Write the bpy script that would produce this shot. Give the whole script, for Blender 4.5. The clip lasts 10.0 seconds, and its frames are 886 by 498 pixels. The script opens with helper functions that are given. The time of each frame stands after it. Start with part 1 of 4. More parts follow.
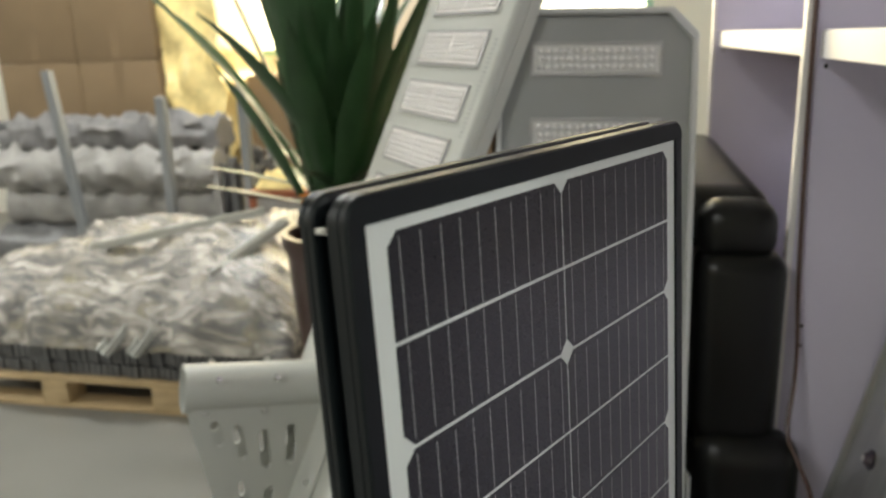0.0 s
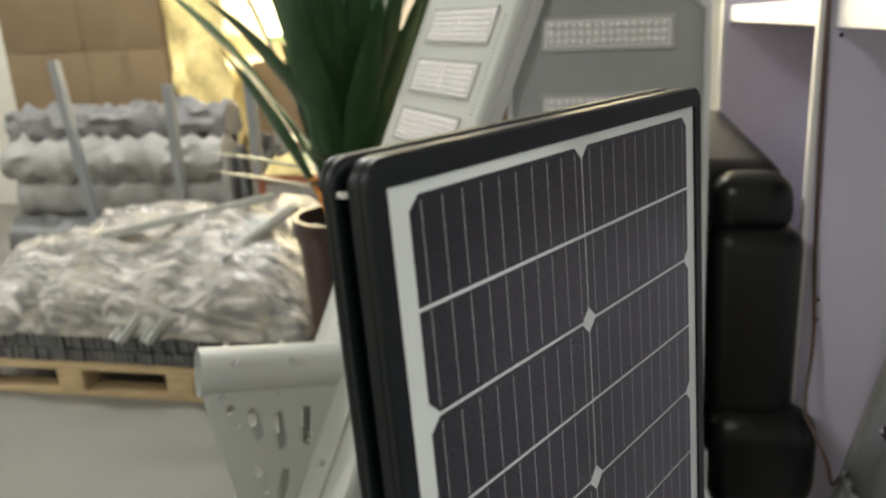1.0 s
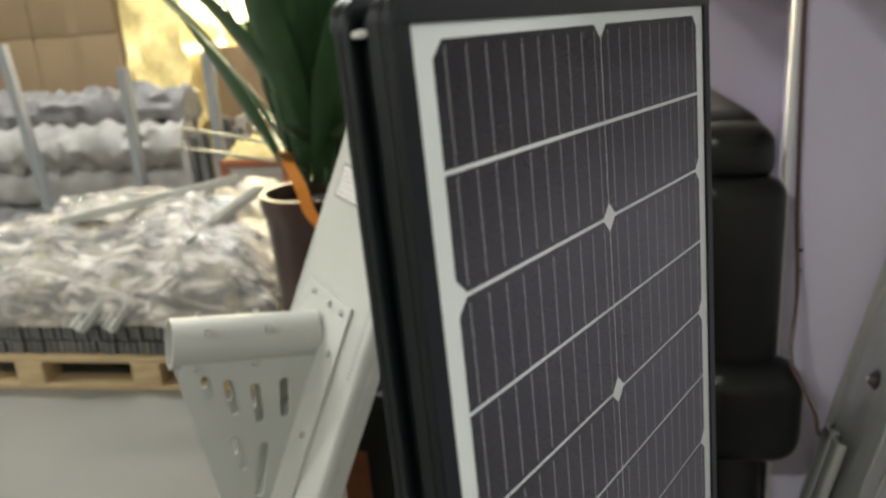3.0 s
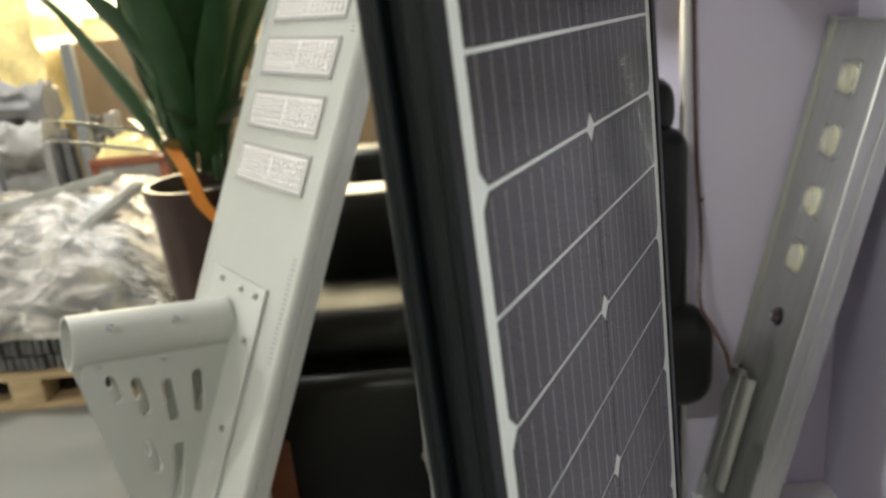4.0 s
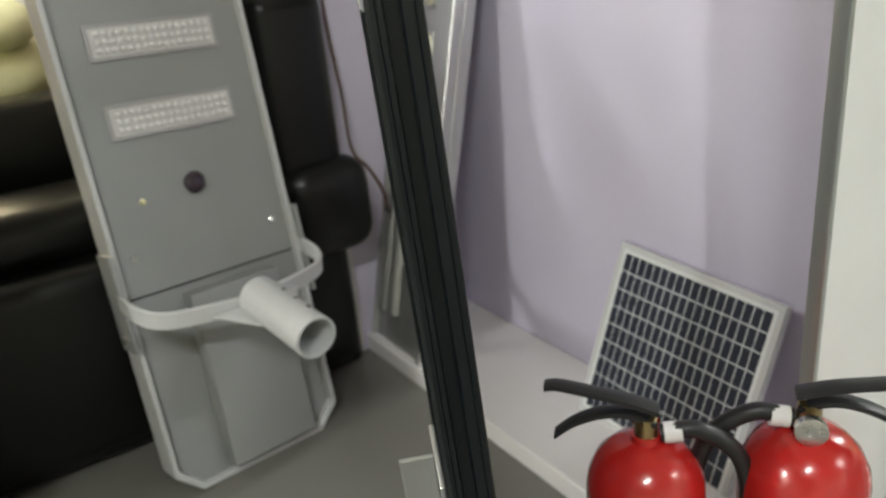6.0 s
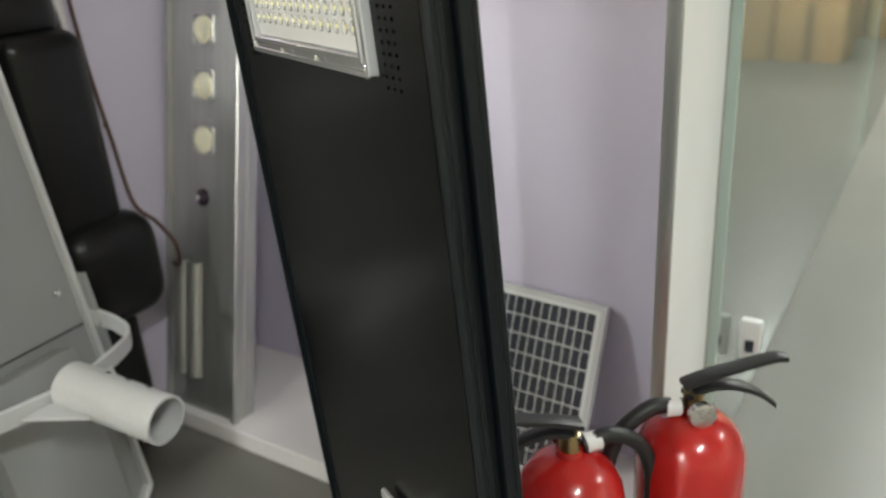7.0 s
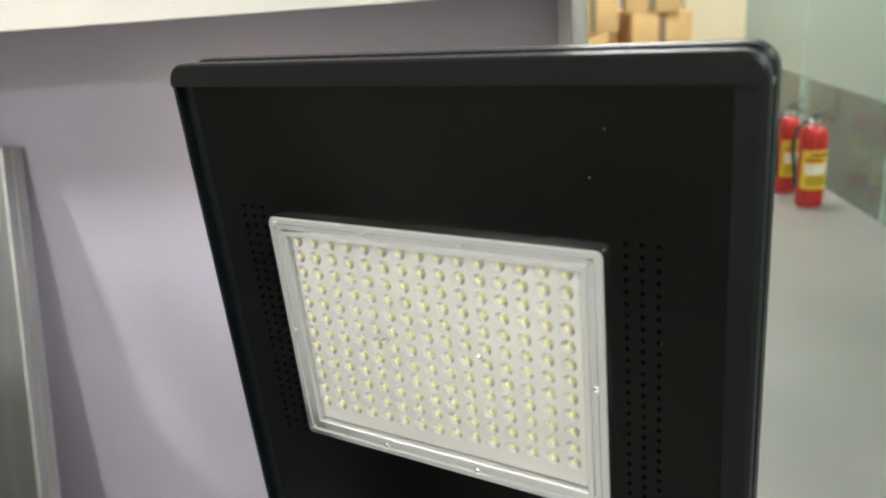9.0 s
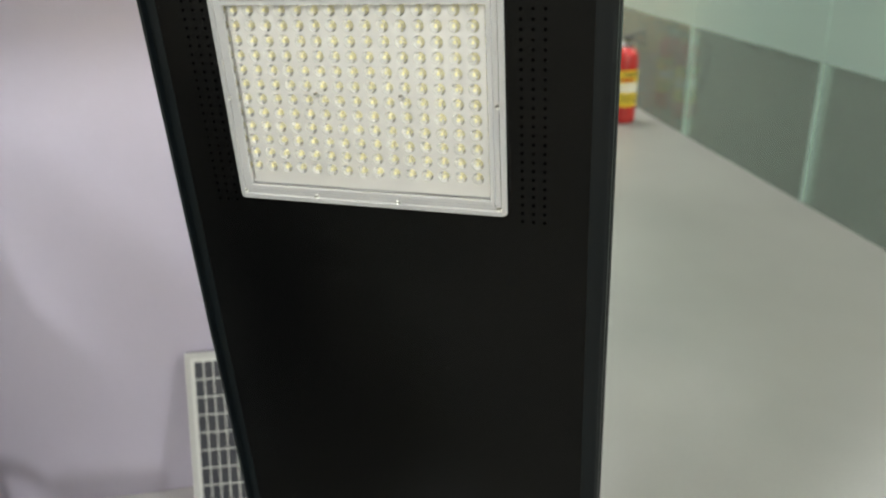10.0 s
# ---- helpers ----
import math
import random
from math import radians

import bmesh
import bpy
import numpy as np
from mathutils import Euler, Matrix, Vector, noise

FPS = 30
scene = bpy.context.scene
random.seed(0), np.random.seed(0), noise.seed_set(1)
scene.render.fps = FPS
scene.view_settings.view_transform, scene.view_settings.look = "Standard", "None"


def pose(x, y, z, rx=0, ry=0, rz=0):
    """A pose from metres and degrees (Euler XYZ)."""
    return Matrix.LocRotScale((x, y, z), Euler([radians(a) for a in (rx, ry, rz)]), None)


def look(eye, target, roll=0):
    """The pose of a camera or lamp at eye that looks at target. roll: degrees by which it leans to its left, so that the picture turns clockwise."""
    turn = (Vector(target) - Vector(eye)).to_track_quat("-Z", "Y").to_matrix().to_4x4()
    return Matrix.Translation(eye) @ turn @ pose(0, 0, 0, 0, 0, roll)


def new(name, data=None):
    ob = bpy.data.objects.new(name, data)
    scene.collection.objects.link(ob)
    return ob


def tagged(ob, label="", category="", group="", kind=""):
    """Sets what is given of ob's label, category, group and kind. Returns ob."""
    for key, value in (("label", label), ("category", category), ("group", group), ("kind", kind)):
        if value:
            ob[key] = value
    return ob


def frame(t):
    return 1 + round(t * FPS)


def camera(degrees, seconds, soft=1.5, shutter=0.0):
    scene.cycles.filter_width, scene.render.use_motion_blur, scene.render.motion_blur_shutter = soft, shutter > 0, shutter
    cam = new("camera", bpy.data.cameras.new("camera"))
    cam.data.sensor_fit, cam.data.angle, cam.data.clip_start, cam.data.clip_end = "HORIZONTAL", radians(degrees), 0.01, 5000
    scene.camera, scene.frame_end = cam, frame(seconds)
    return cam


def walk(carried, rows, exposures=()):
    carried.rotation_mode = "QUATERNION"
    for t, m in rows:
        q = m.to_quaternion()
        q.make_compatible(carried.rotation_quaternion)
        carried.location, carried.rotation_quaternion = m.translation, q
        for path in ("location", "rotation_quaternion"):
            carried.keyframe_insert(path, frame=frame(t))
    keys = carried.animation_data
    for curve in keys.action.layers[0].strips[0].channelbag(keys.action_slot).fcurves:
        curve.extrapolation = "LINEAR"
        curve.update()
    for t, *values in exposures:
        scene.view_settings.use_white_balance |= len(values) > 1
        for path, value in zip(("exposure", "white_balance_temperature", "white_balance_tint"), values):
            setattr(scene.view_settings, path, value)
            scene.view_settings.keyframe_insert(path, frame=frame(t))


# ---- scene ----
cam = camera(59.9, 10.0, soft=2.1)
cam.data.dof.use_dof, cam.data.dof.focus_distance, cam.data.dof.aperture_fstop = True, 0.66, 5.6
# t, x, y, z, then Euler XYZ degrees
ROWS = [
    (0.0, 0.0002, -0.0058, 1.2960, 74.77, 1.96, 12.10),
    (0.5, 0.0019, -0.0109, 1.2988, 74.41, 2.48, 12.34),
    (1.0, -0.0087, -0.0047, 1.2831, 73.71, 3.09, 12.44),
    (1.5, -0.0178, 0.0219, 1.2620, 72.83, 3.85, 11.96),
    (2.0, -0.0232, 0.0203, 1.2485, 72.74, 4.38, 11.26),
    (2.2, -0.0264, 0.0187, 1.2420, 73.17, 3.97, 10.98),
    (3.3, -0.0604, 0.0091, 1.1979, 73.14, 4.30, 7.48),
    (3.5, -0.0674, 0.0131, 1.1947, 72.94, 4.72, 5.63),
    (4.0, -0.1262, 0.0192, 1.1542, 72.19, 5.04, -0.47),
    (4.5, -0.2205, 0.0294, 1.0991, 71.76, 5.59, -11.38),
    (5.0, -0.2326, -0.0004, 1.0613, 70.92, 5.09, -16.08),
    (5.5, -0.2972, -0.1078, 1.0019, 69.80, 4.71, -20.36),
    (6.0, -0.3893, -0.0857, 0.9499, 68.32, 5.10, -33.88),
    (6.2, -0.4343, -0.0525, 0.9569, 67.65, 5.34, -40.43),
    (7.3, -0.5507, 0.1684, 1.0376, 68.78, 3.55, -60.73),
    (7.5, -0.5313, 0.2177, 1.0781, 69.20, 3.90, -62.19),
    (8.0, -0.4673, 0.3285, 1.1625, 70.59, 3.04, -64.68),
    (8.5, -0.4937, 0.4166, 1.2339, 71.12, 2.41, -72.64),
    (9.0, -0.5550, 0.5057, 1.2607, 70.80, 4.10, -86.75),
    (9.5, -0.6877, 0.5196, 1.2394, 69.65, 3.83, -92.46),
    (10.0, -0.7250, 0.5901, 1.1536, 66.41, 1.87, -99.27),
]
walk(cam, [(t, pose(x, y, z, rx, ry, rz)) for t, x, y, z, rx, ry, rz in ROWS], [(0.0, -0.40), (2.0, -0.22), (4.5, -0.04), (6.0, 0.10), (7.5, 0.10), (9.0, 0.0), (10.0, 0.03)])

# ---- world and lights ----
world = bpy.data.worlds.new("world")
scene.world = world
world.use_nodes = True
wn = world.node_tree.nodes
sky = wn.new("ShaderNodeTexSky")
sky.sky_type, sky.sun_disc, sky.sun_elevation, sky.sun_rotation = "NISHITA", False, radians(38), radians(20)
wn["Background"].inputs["Strength"].default_value = 0.12
world.node_tree.links.new(sky.outputs[0], wn["Background"].inputs[0])


def area_lamp(name, eye, target, sx, sy, watts, colour):
    data = bpy.data.lights.new(name, "AREA")
    data.shape, data.size, data.size_y, data.energy, data.color = "RECTANGLE", sx, sy, watts, colour
    ob = new(name, data)
    ob.matrix_world = look(eye, target)
    return ob


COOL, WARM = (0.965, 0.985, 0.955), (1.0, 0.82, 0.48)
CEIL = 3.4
# unseen ceiling luminaires, several added only as fill: x, y, watts
# added fill: (-6.1, 0.8), (-1.9, -1.7) and (2.6, -3.4)
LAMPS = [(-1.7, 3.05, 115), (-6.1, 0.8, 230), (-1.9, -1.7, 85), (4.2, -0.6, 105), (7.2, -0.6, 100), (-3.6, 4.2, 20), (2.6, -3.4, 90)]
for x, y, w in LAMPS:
    area_lamp("unseen_ceiling_lamp", (x, y, CEIL - 0.09), (x, y + 0.001, 0), 1.0, 0.2, w, COOL)
# daylight entering through the windows at the back
for x in (-2.4, -0.6):
    area_lamp("window_lamp", (x, 5.35, 1.75), (x + 0.4, 0, 0.7), 1.5, 1.3, 75, WARM)


# ---- materials ----
def material(name, colour, rough=0.5, metal=0.0, spread=0.12, scale=6.0, fine=90.0, bump=0.0, bump_scale=200.0, coat=0.0,
             spec=0.5, stretch=(1, 1, 1), second=None, mask=(0.45, 0.6)):
    m = bpy.data.materials.new(name)
    m.use_nodes = True
    nt = m.node_tree
    n, lk = nt.nodes, nt.links
    b = n["Principled BSDF"]
    tc = n.new("ShaderNodeTexCoord")
    mp = n.new("ShaderNodeMapping")
    mp.inputs["Scale"].default_value = stretch
    lk.new(tc.outputs["Object"], mp.inputs[0])

    def noise_at(s, detail=4):
        t = n.new("ShaderNodeTexNoise")
        t.inputs["Scale"].default_value, t.inputs["Detail"].default_value = s, detail
        lk.new(mp.outputs[0], t.inputs["Vector"])
        return t.outputs["Fac"]
    big, small = noise_at(scale), noise_at(fine)
    add = n.new("ShaderNodeMath")
    add.operation = "MULTIPLY_ADD"
    add.inputs[1].default_value = 0.35
    lk.new(small, add.inputs[0])
    lk.new(big, add.inputs[2])
    ramp = n.new("ShaderNodeMapRange")
    ramp.inputs["From Min"].default_value, ramp.inputs["From Max"].default_value = 0.35, 1.0
    ramp.inputs["To Min"].default_value, ramp.inputs["To Max"].default_value = 1 - spread, 1 + spread
    lk.new(add.outputs[0], ramp.inputs[0])
    mul = n.new("ShaderNodeVectorMath")
    mul.operation = "SCALE"
    lk.new(ramp.outputs[0], mul.inputs["Scale"])
    if second:
        mix = n.new("ShaderNodeMix")
        mix.data_type = "RGBA"
        mr = n.new("ShaderNodeMapRange")
        mr.inputs["From Min"].default_value, mr.inputs["From Max"].default_value = mask
        lk.new(big, mr.inputs[0])
        lk.new(mr.outputs[0], mix.inputs["Factor"])
        mix.inputs[6].default_value, mix.inputs[7].default_value = (*colour, 1), (*second, 1)
        lk.new(mix.outputs[2], mul.inputs[0])
    else:
        mul.inputs[0].default_value = colour
    lk.new(mul.outputs[0], b.inputs["Base Color"])
    rr = n.new("ShaderNodeMapRange")
    rr.inputs["To Min"].default_value, rr.inputs["To Max"].default_value = max(0.02, rough - 0.07), min(1, rough + 0.07)
    lk.new(small, rr.inputs[0])
    lk.new(rr.outputs[0], b.inputs["Roughness"])
    b.inputs["Metallic"].default_value = metal
    b.inputs["Specular IOR Level"].default_value = spec
    b.inputs["Coat Weight"].default_value, b.inputs["Coat Roughness"].default_value = coat, 0.04
    if bump:
        bp = n.new("ShaderNodeBump")
        bp.inputs["Strength"].default_value, bp.inputs["Distance"].default_value = bump, 0.002
        lk.new(noise_at(bump_scale), bp.inputs["Height"])
        lk.new(bp.outputs[0], b.inputs["Normal"])
    return m


def clear_material(name, tint, gloss=0.12, body=0.25, body_colour=(0.8, 0.82, 0.84), ior=1.45, rough=0.08, crumple=0.0):
    """Clear plastic or glass: see-through, with a milky share and a gloss."""
    m = bpy.data.materials.new(name)
    m.use_nodes = True
    nt = m.node_tree
    n, lk = nt.nodes, nt.links
    n.remove(n["Principled BSDF"])
    tr, df, gl = n.new("ShaderNodeBsdfTransparent"), n.new("ShaderNodeBsdfDiffuse"), n.new("ShaderNodeBsdfGlossy")
    tr.inputs[0].default_value, df.inputs[0].default_value = (*tint, 1), (*body_colour, 1)
    gl.inputs["Roughness"].default_value = rough
    m1, m2, fr = n.new("ShaderNodeMixShader"), n.new("ShaderNodeMixShader"), n.new("ShaderNodeFresnel")
    m1.inputs[0].default_value = body
    fr.inputs["IOR"].default_value = ior
    ad = n.new("ShaderNodeMath")
    ad.inputs[1].default_value = gloss
    lk.new(fr.outputs[0], ad.inputs[0])
    lk.new(tr.outputs[0], m1.inputs[1])
    lk.new(df.outputs[0], m1.inputs[2])
    lk.new(ad.outputs[0], m2.inputs[0])
    lk.new(m1.outputs[0], m2.inputs[1])
    lk.new(gl.outputs[0], m2.inputs[2])
    lk.new(m2.outputs[0], n["Material Output"].inputs[0])
    if crumple:
        tc, tx, bp = n.new("ShaderNodeTexCoord"), n.new("ShaderNodeTexNoise"), n.new("ShaderNodeBump")
        tx.inputs["Scale"].default_value, tx.inputs["Detail"].default_value, tx.inputs["Distortion"].default_value = 16.0, 8.0, 1.6
        bp.inputs["Strength"].default_value, bp.inputs["Distance"].default_value = crumple, 0.03
        lk.new(tc.outputs["Object"], tx.inputs["Vector"])
        lk.new(tx.outputs["Fac"], bp.inputs["Height"])
        lk.new(bp.outputs[0], gl.inputs["Normal"])
        lk.new(bp.outputs[0], df.inputs["Normal"])
        mp, t2, mr = n.new("ShaderNodeMapping"), n.new("ShaderNodeTexNoise"), n.new("ShaderNodeMapRange")
        mp.inputs["Rotation"].default_value, mp.inputs["Scale"].default_value = (0.3, 0.5, 0.6), (4.0, 22.0, 9.0)
        t2.inputs["Scale"].default_value, t2.inputs["Detail"].default_value, t2.inputs["Distortion"].default_value = 1.0, 6.0, 2.5
        mr.inputs["From Min"].default_value, mr.inputs["From Max"].default_value = 0.42, 0.68
        mr.inputs["To Min"].default_value, mr.inputs["To Max"].default_value = body * 0.55, min(1.0, body * 2.3)
        lk.new(tc.outputs["Object"], mp.inputs[0])
        lk.new(mp.outputs[0], t2.inputs["Vector"])
        lk.new(t2.outputs["Fac"], mr.inputs[0])
        lk.new(mr.outputs[0], m1.inputs[0])
    return m


def glow(name, colour, strength):
    m = bpy.data.materials.new(name)
    m.use_nodes = True
    b = m.node_tree.nodes["Principled BSDF"]
    b.inputs["Emission Color"].default_value, b.inputs["Emission Strength"].default_value = (*colour, 1), strength
    return m


M_FLOOR = material("polished_concrete", (0.195, 0.19, 0.172), 0.32, spread=0.14, scale=1.6, fine=140, coat=0.0)
M_PURPLE = material("lilac_paint", (0.60, 0.565, 0.69), 0.62, spread=0.04, scale=3, bump=0.05, bump_scale=300)
M_WHITE = material("white_laminate", (0.78, 0.76, 0.76), 0.42, spread=0.04, scale=5)
M_WALL = material("painted_hall_wall", (0.74, 0.72, 0.64), 0.7, spread=0.08, scale=1.5)
M_CREAMWALL = material("cream_wall_paint", (0.74, 0.66, 0.46), 0.6, spread=0.06, scale=2)
M_CEIL = material("ceiling_paint", (0.5, 0.5, 0.48), 0.8, spread=0.08, scale=1.2)
M_BLACK = material("black_powder_coat", (0.0028, 0.0052, 0.0068), 0.40, spread=0.15, scale=8, fine=400, bump=0.02, bump_scale=900, spec=0.32)
M_BLACKPLATE = material("black_satin_plate", (0.0014, 0.0016, 0.0018), 0.24, spread=0.05, scale=3, fine=700, spec=0.24)
M_CELL = material("mono_silicon_cell", (0.013, 0.013, 0.017), 0.28, spread=0.05, scale=4, fine=500, coat=0.45, spec=0.3)
M_BUS = material("tinned_busbar", (0.42, 0.42, 0.42), 0.35, metal=0.4, spread=0.1)
M_SHEET = material("white_backsheet", (0.74, 0.76, 0.75), 0.35, spread=0.03, coat=0.4)
M_GREY = material("grey_powder_coat", (0.30, 0.31, 0.305), 0.42, spread=0.05, scale=5, fine=500, bump=0.04, bump_scale=900)
M_LIGHTGREY = material("light_grey_powder_coat", (0.50, 0.51, 0.48), 0.38, spread=0.05, scale=5, fine=500, bump=0.04, bump_scale=900)
M_RIM = material("pale_grey_rim", (0.56, 0.57, 0.57), 0.32, spread=0.05)
M_STEEL = material("brushed_aluminium", (0.50, 0.51, 0.50), 0.34, metal=0.75, spread=0.12, scale=9, stretch=(6, 6, 0.6), bump=0.03, bump_scale=300)
M_SCREW = material("zinc_screw", (0.62, 0.62, 0.60), 0.28, metal=1.0, spread=0.1)
M_LENSPLATE = material("lens_board", (0.60, 0.60, 0.585), 0.4, spread=0.04)
M_LED = material("yellow_phosphor_chip", (0.92, 0.84, 0.38), 0.45, spread=0.1)
M_SLEEVE = clear_material("crumpled_clear_sleeve", (0.86, 0.86, 0.84), gloss=0.10, body=0.18, body_colour=(0.5, 0.5, 0.48), rough=0.12, crumple=0.5)
M_PHOSPHOR = material("pale_phosphor_disc", (0.90, 0.86, 0.62), 0.5, spread=0.08, scale=60)
M_DOME = clear_material("clear_lens_dome", (0.99, 0.99, 0.97), gloss=0.0, body=0.20, body_colour=(0.93, 0.93, 0.91), rough=0.12, ior=1.22)
M_CLEAR = clear_material("clear_polycarbonate", (0.93, 0.94, 0.95), gloss=0.05, body=0.46, body_colour=(0.78, 0.79, 0.80), rough=0.18, ior=1.25)
M_SENSOR = material("dark_sensor_dome", (0.035, 0.02, 0.035), 0.12, spread=0.1, coat=0.5)
M_LEATHER = material("black_leather", (0.0045, 0.005, 0.0045), 0.33, spread=0.15, scale=7, bump=0.25, bump_scale=160, spec=0.33)
M_WOODRED = material("red_stained_wood", (0.20, 0.055, 0.02), 0.35, spread=0.2, scale=10, stretch=(1, 1, 6), coat=0.3)
M_PINE = material("pallet_pine", (0.45, 0.33, 0.18), 0.75, spread=0.25, scale=8, stretch=(1, 7, 7), bump=0.2)
M_CARDBOARD = material("brown_cardboard", (0.20, 0.137, 0.074), 0.8, spread=0.10, scale=4, bump=0.1)
M_KRAFT = material("warm_kraft_carton", (0.55, 0.34, 0.15), 0.8, spread=0.12, scale=4, bump=0.1)
M_LEAF = material("dark_green_leaf", (0.032, 0.080, 0.030), 0.33, spread=0.35, scale=8, stretch=(1, 1, 0.4), spec=0.5)
M_POT = material("red_brown_pot", (0.035, 0.014, 0.010), 0.35, spread=0.15)
M_ORANGE = material("orange_ribbon", (0.65, 0.22, 0.02), 0.45, spread=0.15)
M_RED = material("red_enamel", (0.46, 0.016, 0.014), 0.22, spread=0.06, coat=0.5)
M_RUBBER = material("black_rubber", (0.015, 0.015, 0.016), 0.42, spread=0.1)
M_BRASS = material("brass_fitting", (0.45, 0.36, 0.18), 0.3, metal=1.0)
M_YELLOW = material("yellow_label", (0.75, 0.52, 0.03), 0.4, spread=0.06)
M_CABLE = material("brown_cable", (0.085, 0.045, 0.035), 0.45, spread=0.1)
M_DARK = material("dark_gap", (0.012, 0.012, 0.012), 0.7)
M_HOLE = material("hole", (0.0006, 0.0006, 0.0006), 0.95, spec=0.0)
M_TILERIM = clear_material("clear_tile_rim", (0.97, 0.97, 0.97), gloss=0.03, body=0.5, body_colour=(0.80, 0.79, 0.79), rough=0.2)
M_LOAD = material("mixed_load", (0.10, 0.10, 0.11), 0.4, spread=0.5, scale=7, fine=30, second=(0.55, 0.48, 0.30), mask=(0.5, 0.66), bump=0.5, bump_scale=30)
M_ROLL = material("grey_wrapped_roll", (0.17, 0.165, 0.165), 0.5, spread=0.45, scale=14, fine=40, bump=0.5, bump_scale=40)
M_BUNDLE = material("grey_profile_bundle", (0.13, 0.13, 0.13), 0.45, metal=0.3, spread=0.35, scale=14)
M_POST = material("grey_steel_post", (0.20, 0.21, 0.22), 0.5, spread=0.1)
M_CREAM = material("cream_fabric", (0.84, 0.80, 0.46), 0.85, spread=0.1, bump=0.2)
# film colour raised to stand in for warm window light on it
M_GOLD = material("sunlit_yellow_film", (0.80, 0.64, 0.28), 0.22, spread=0.5, scale=5, fine=25, bump=0.8, bump_scale=14, coat=0.4)
M_BLUECELL = material("blue_black_cell", (0.014, 0.018, 0.034), 0.3, spread=0.15, coat=0.3)
M_GLASS = clear_material("green_tinted_glass", (0.80, 0.93, 0.88), gloss=0.0, body=0.34, body_colour=(0.55, 0.64, 0.57), rough=0.05)
M_FROST = clear_material("frosted_glass_band", (0.8, 0.93, 0.88), gloss=0.05, body=0.62, body_colour=(0.58, 0.70, 0.64), rough=0.2)
M_GREENFRAME = material("pale_green_frame", (0.30, 0.50, 0.38), 0.45, spread=0.06)
M_WINDOW = glow("bright_daylight", (1.0, 0.90, 0.62), 6.0)
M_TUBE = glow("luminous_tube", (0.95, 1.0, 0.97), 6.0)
M_FILM = clear_material("stretch_film", (0.86, 0.86, 0.85), gloss=0.05, body=0.32, body_colour=(0.76, 0.71, 0.64), rough=0.2, crumple=0.55)


# ---- mesh helpers ----
def part(name, bm, mat, parent=None, label="", smooth=False):
    me = bpy.data.meshes.new(name)
    bm.normal_update()
    bm.to_mesh(me)
    bm.free()
    return part_of(name, me, mat, parent, label, smooth)


def part_of(name, me, mat, parent=None, label="", smooth=False):
    if not me.materials:
        me.materials.append(mat)
    if smooth:
        me.shade_smooth()
        me.set_sharp_from_angle(angle=radians(38))
    ob = new(name, me)
    if parent:
        ob.parent = parent
    return tagged(ob, label)


def thing(name, m, label, category, group=""):
    ob = new(name)
    ob.empty_display_size = 0.05
    ob.matrix_basis = m
    return tagged(ob, label, category, group)


def structure(name, bm, mat, label=""):
    return tagged(part(name, bm, mat), label, "", "", "structure")


def axes(origin, x, y, z):
    m = Matrix.Identity(4)
    for i, v in enumerate((x, y, z)):
        m.col[i][:3] = v
    m.translation = origin
    return m


def rbox(bm, x0, x1, y0, y1, z0, z1, b=0.0, seg=2, m=None):
    t = bmesh.new()
    bmesh.ops.create_cube(t, size=1)
    for v in t.verts:
        v.co = Vector(((x0 + x1) / 2 + v.co.x * (x1 - x0), (y0 + y1) / 2 + v.co.y * (y1 - y0), (z0 + z1) / 2 + v.co.z * (z1 - z0)))
    if b:
        bmesh.ops.bevel(t, geom=t.edges[:], offset=b, segments=seg, affect="EDGES", profile=0.5)
    if m:
        t.transform(m)
    merge(bm, t)


def merge(bm, t):
    me = bpy.data.meshes.new("tmp")
    t.to_mesh(me)
    t.free()
    bm.from_mesh(me)
    bpy.data.meshes.remove(me)


def box_part(name, dims, mat, parent, b=0.002, label="", seg=2):
    bm = bmesh.new()
    rbox(bm, *dims, b=b, seg=seg)
    return part(name, bm, mat, parent, label, smooth=b > 0)


def rings(bm, loops, caps=True, closed=False):
    """Join rings of points of equal length into a skin."""
    vs = [[bm.verts.new(p) for p in loop] for loop in loops]
    k = len(vs[0])
    pairs = list(zip(vs, vs[1:])) + ([(vs[-1], vs[0])] if closed else [])
    for a, b in pairs:
        for i in range(k):
            bm.faces.new((a[i], a[(i + 1) % k], b[(i + 1) % k], b[i]))
    if caps and not closed:
        bm.faces.new(vs[0][::-1])
        bm.faces.new(vs[-1])


def circle(c, ax, r, seg):
    ax = Vector(ax).normalized()
    u = ax.orthogonal().normalized()
    w = ax.cross(u)
    return [Vector(c) + r * (math.cos(a) * u + math.sin(a) * w) for a in (2 * math.pi * i / seg for i in range(seg))]


def lathe(bm, base, ax, prof, seg=24, caps=True):
    """prof: (distance along the axis, radius)."""
    ax = Vector(ax).normalized()
    rings(bm, [circle(Vector(base) + ax * d, ax, r, seg) for d, r in prof], caps)


def cyl(bm, p0, p1, r, seg=20):
    rings(bm, [circle(p0, Vector(p1) - Vector(p0), r, seg), circle(p1, Vector(p1) - Vector(p0), r, seg)])


def pipe(bm, p0, p1, ro, ri, seg=32):
    ax = Vector(p1) - Vector(p0)
    rings(bm, [circle(p0, ax, ro, seg), circle(p1, ax, ro, seg), circle(p1, ax, ri, seg), circle(p0, ax, ri, seg)], closed=True)


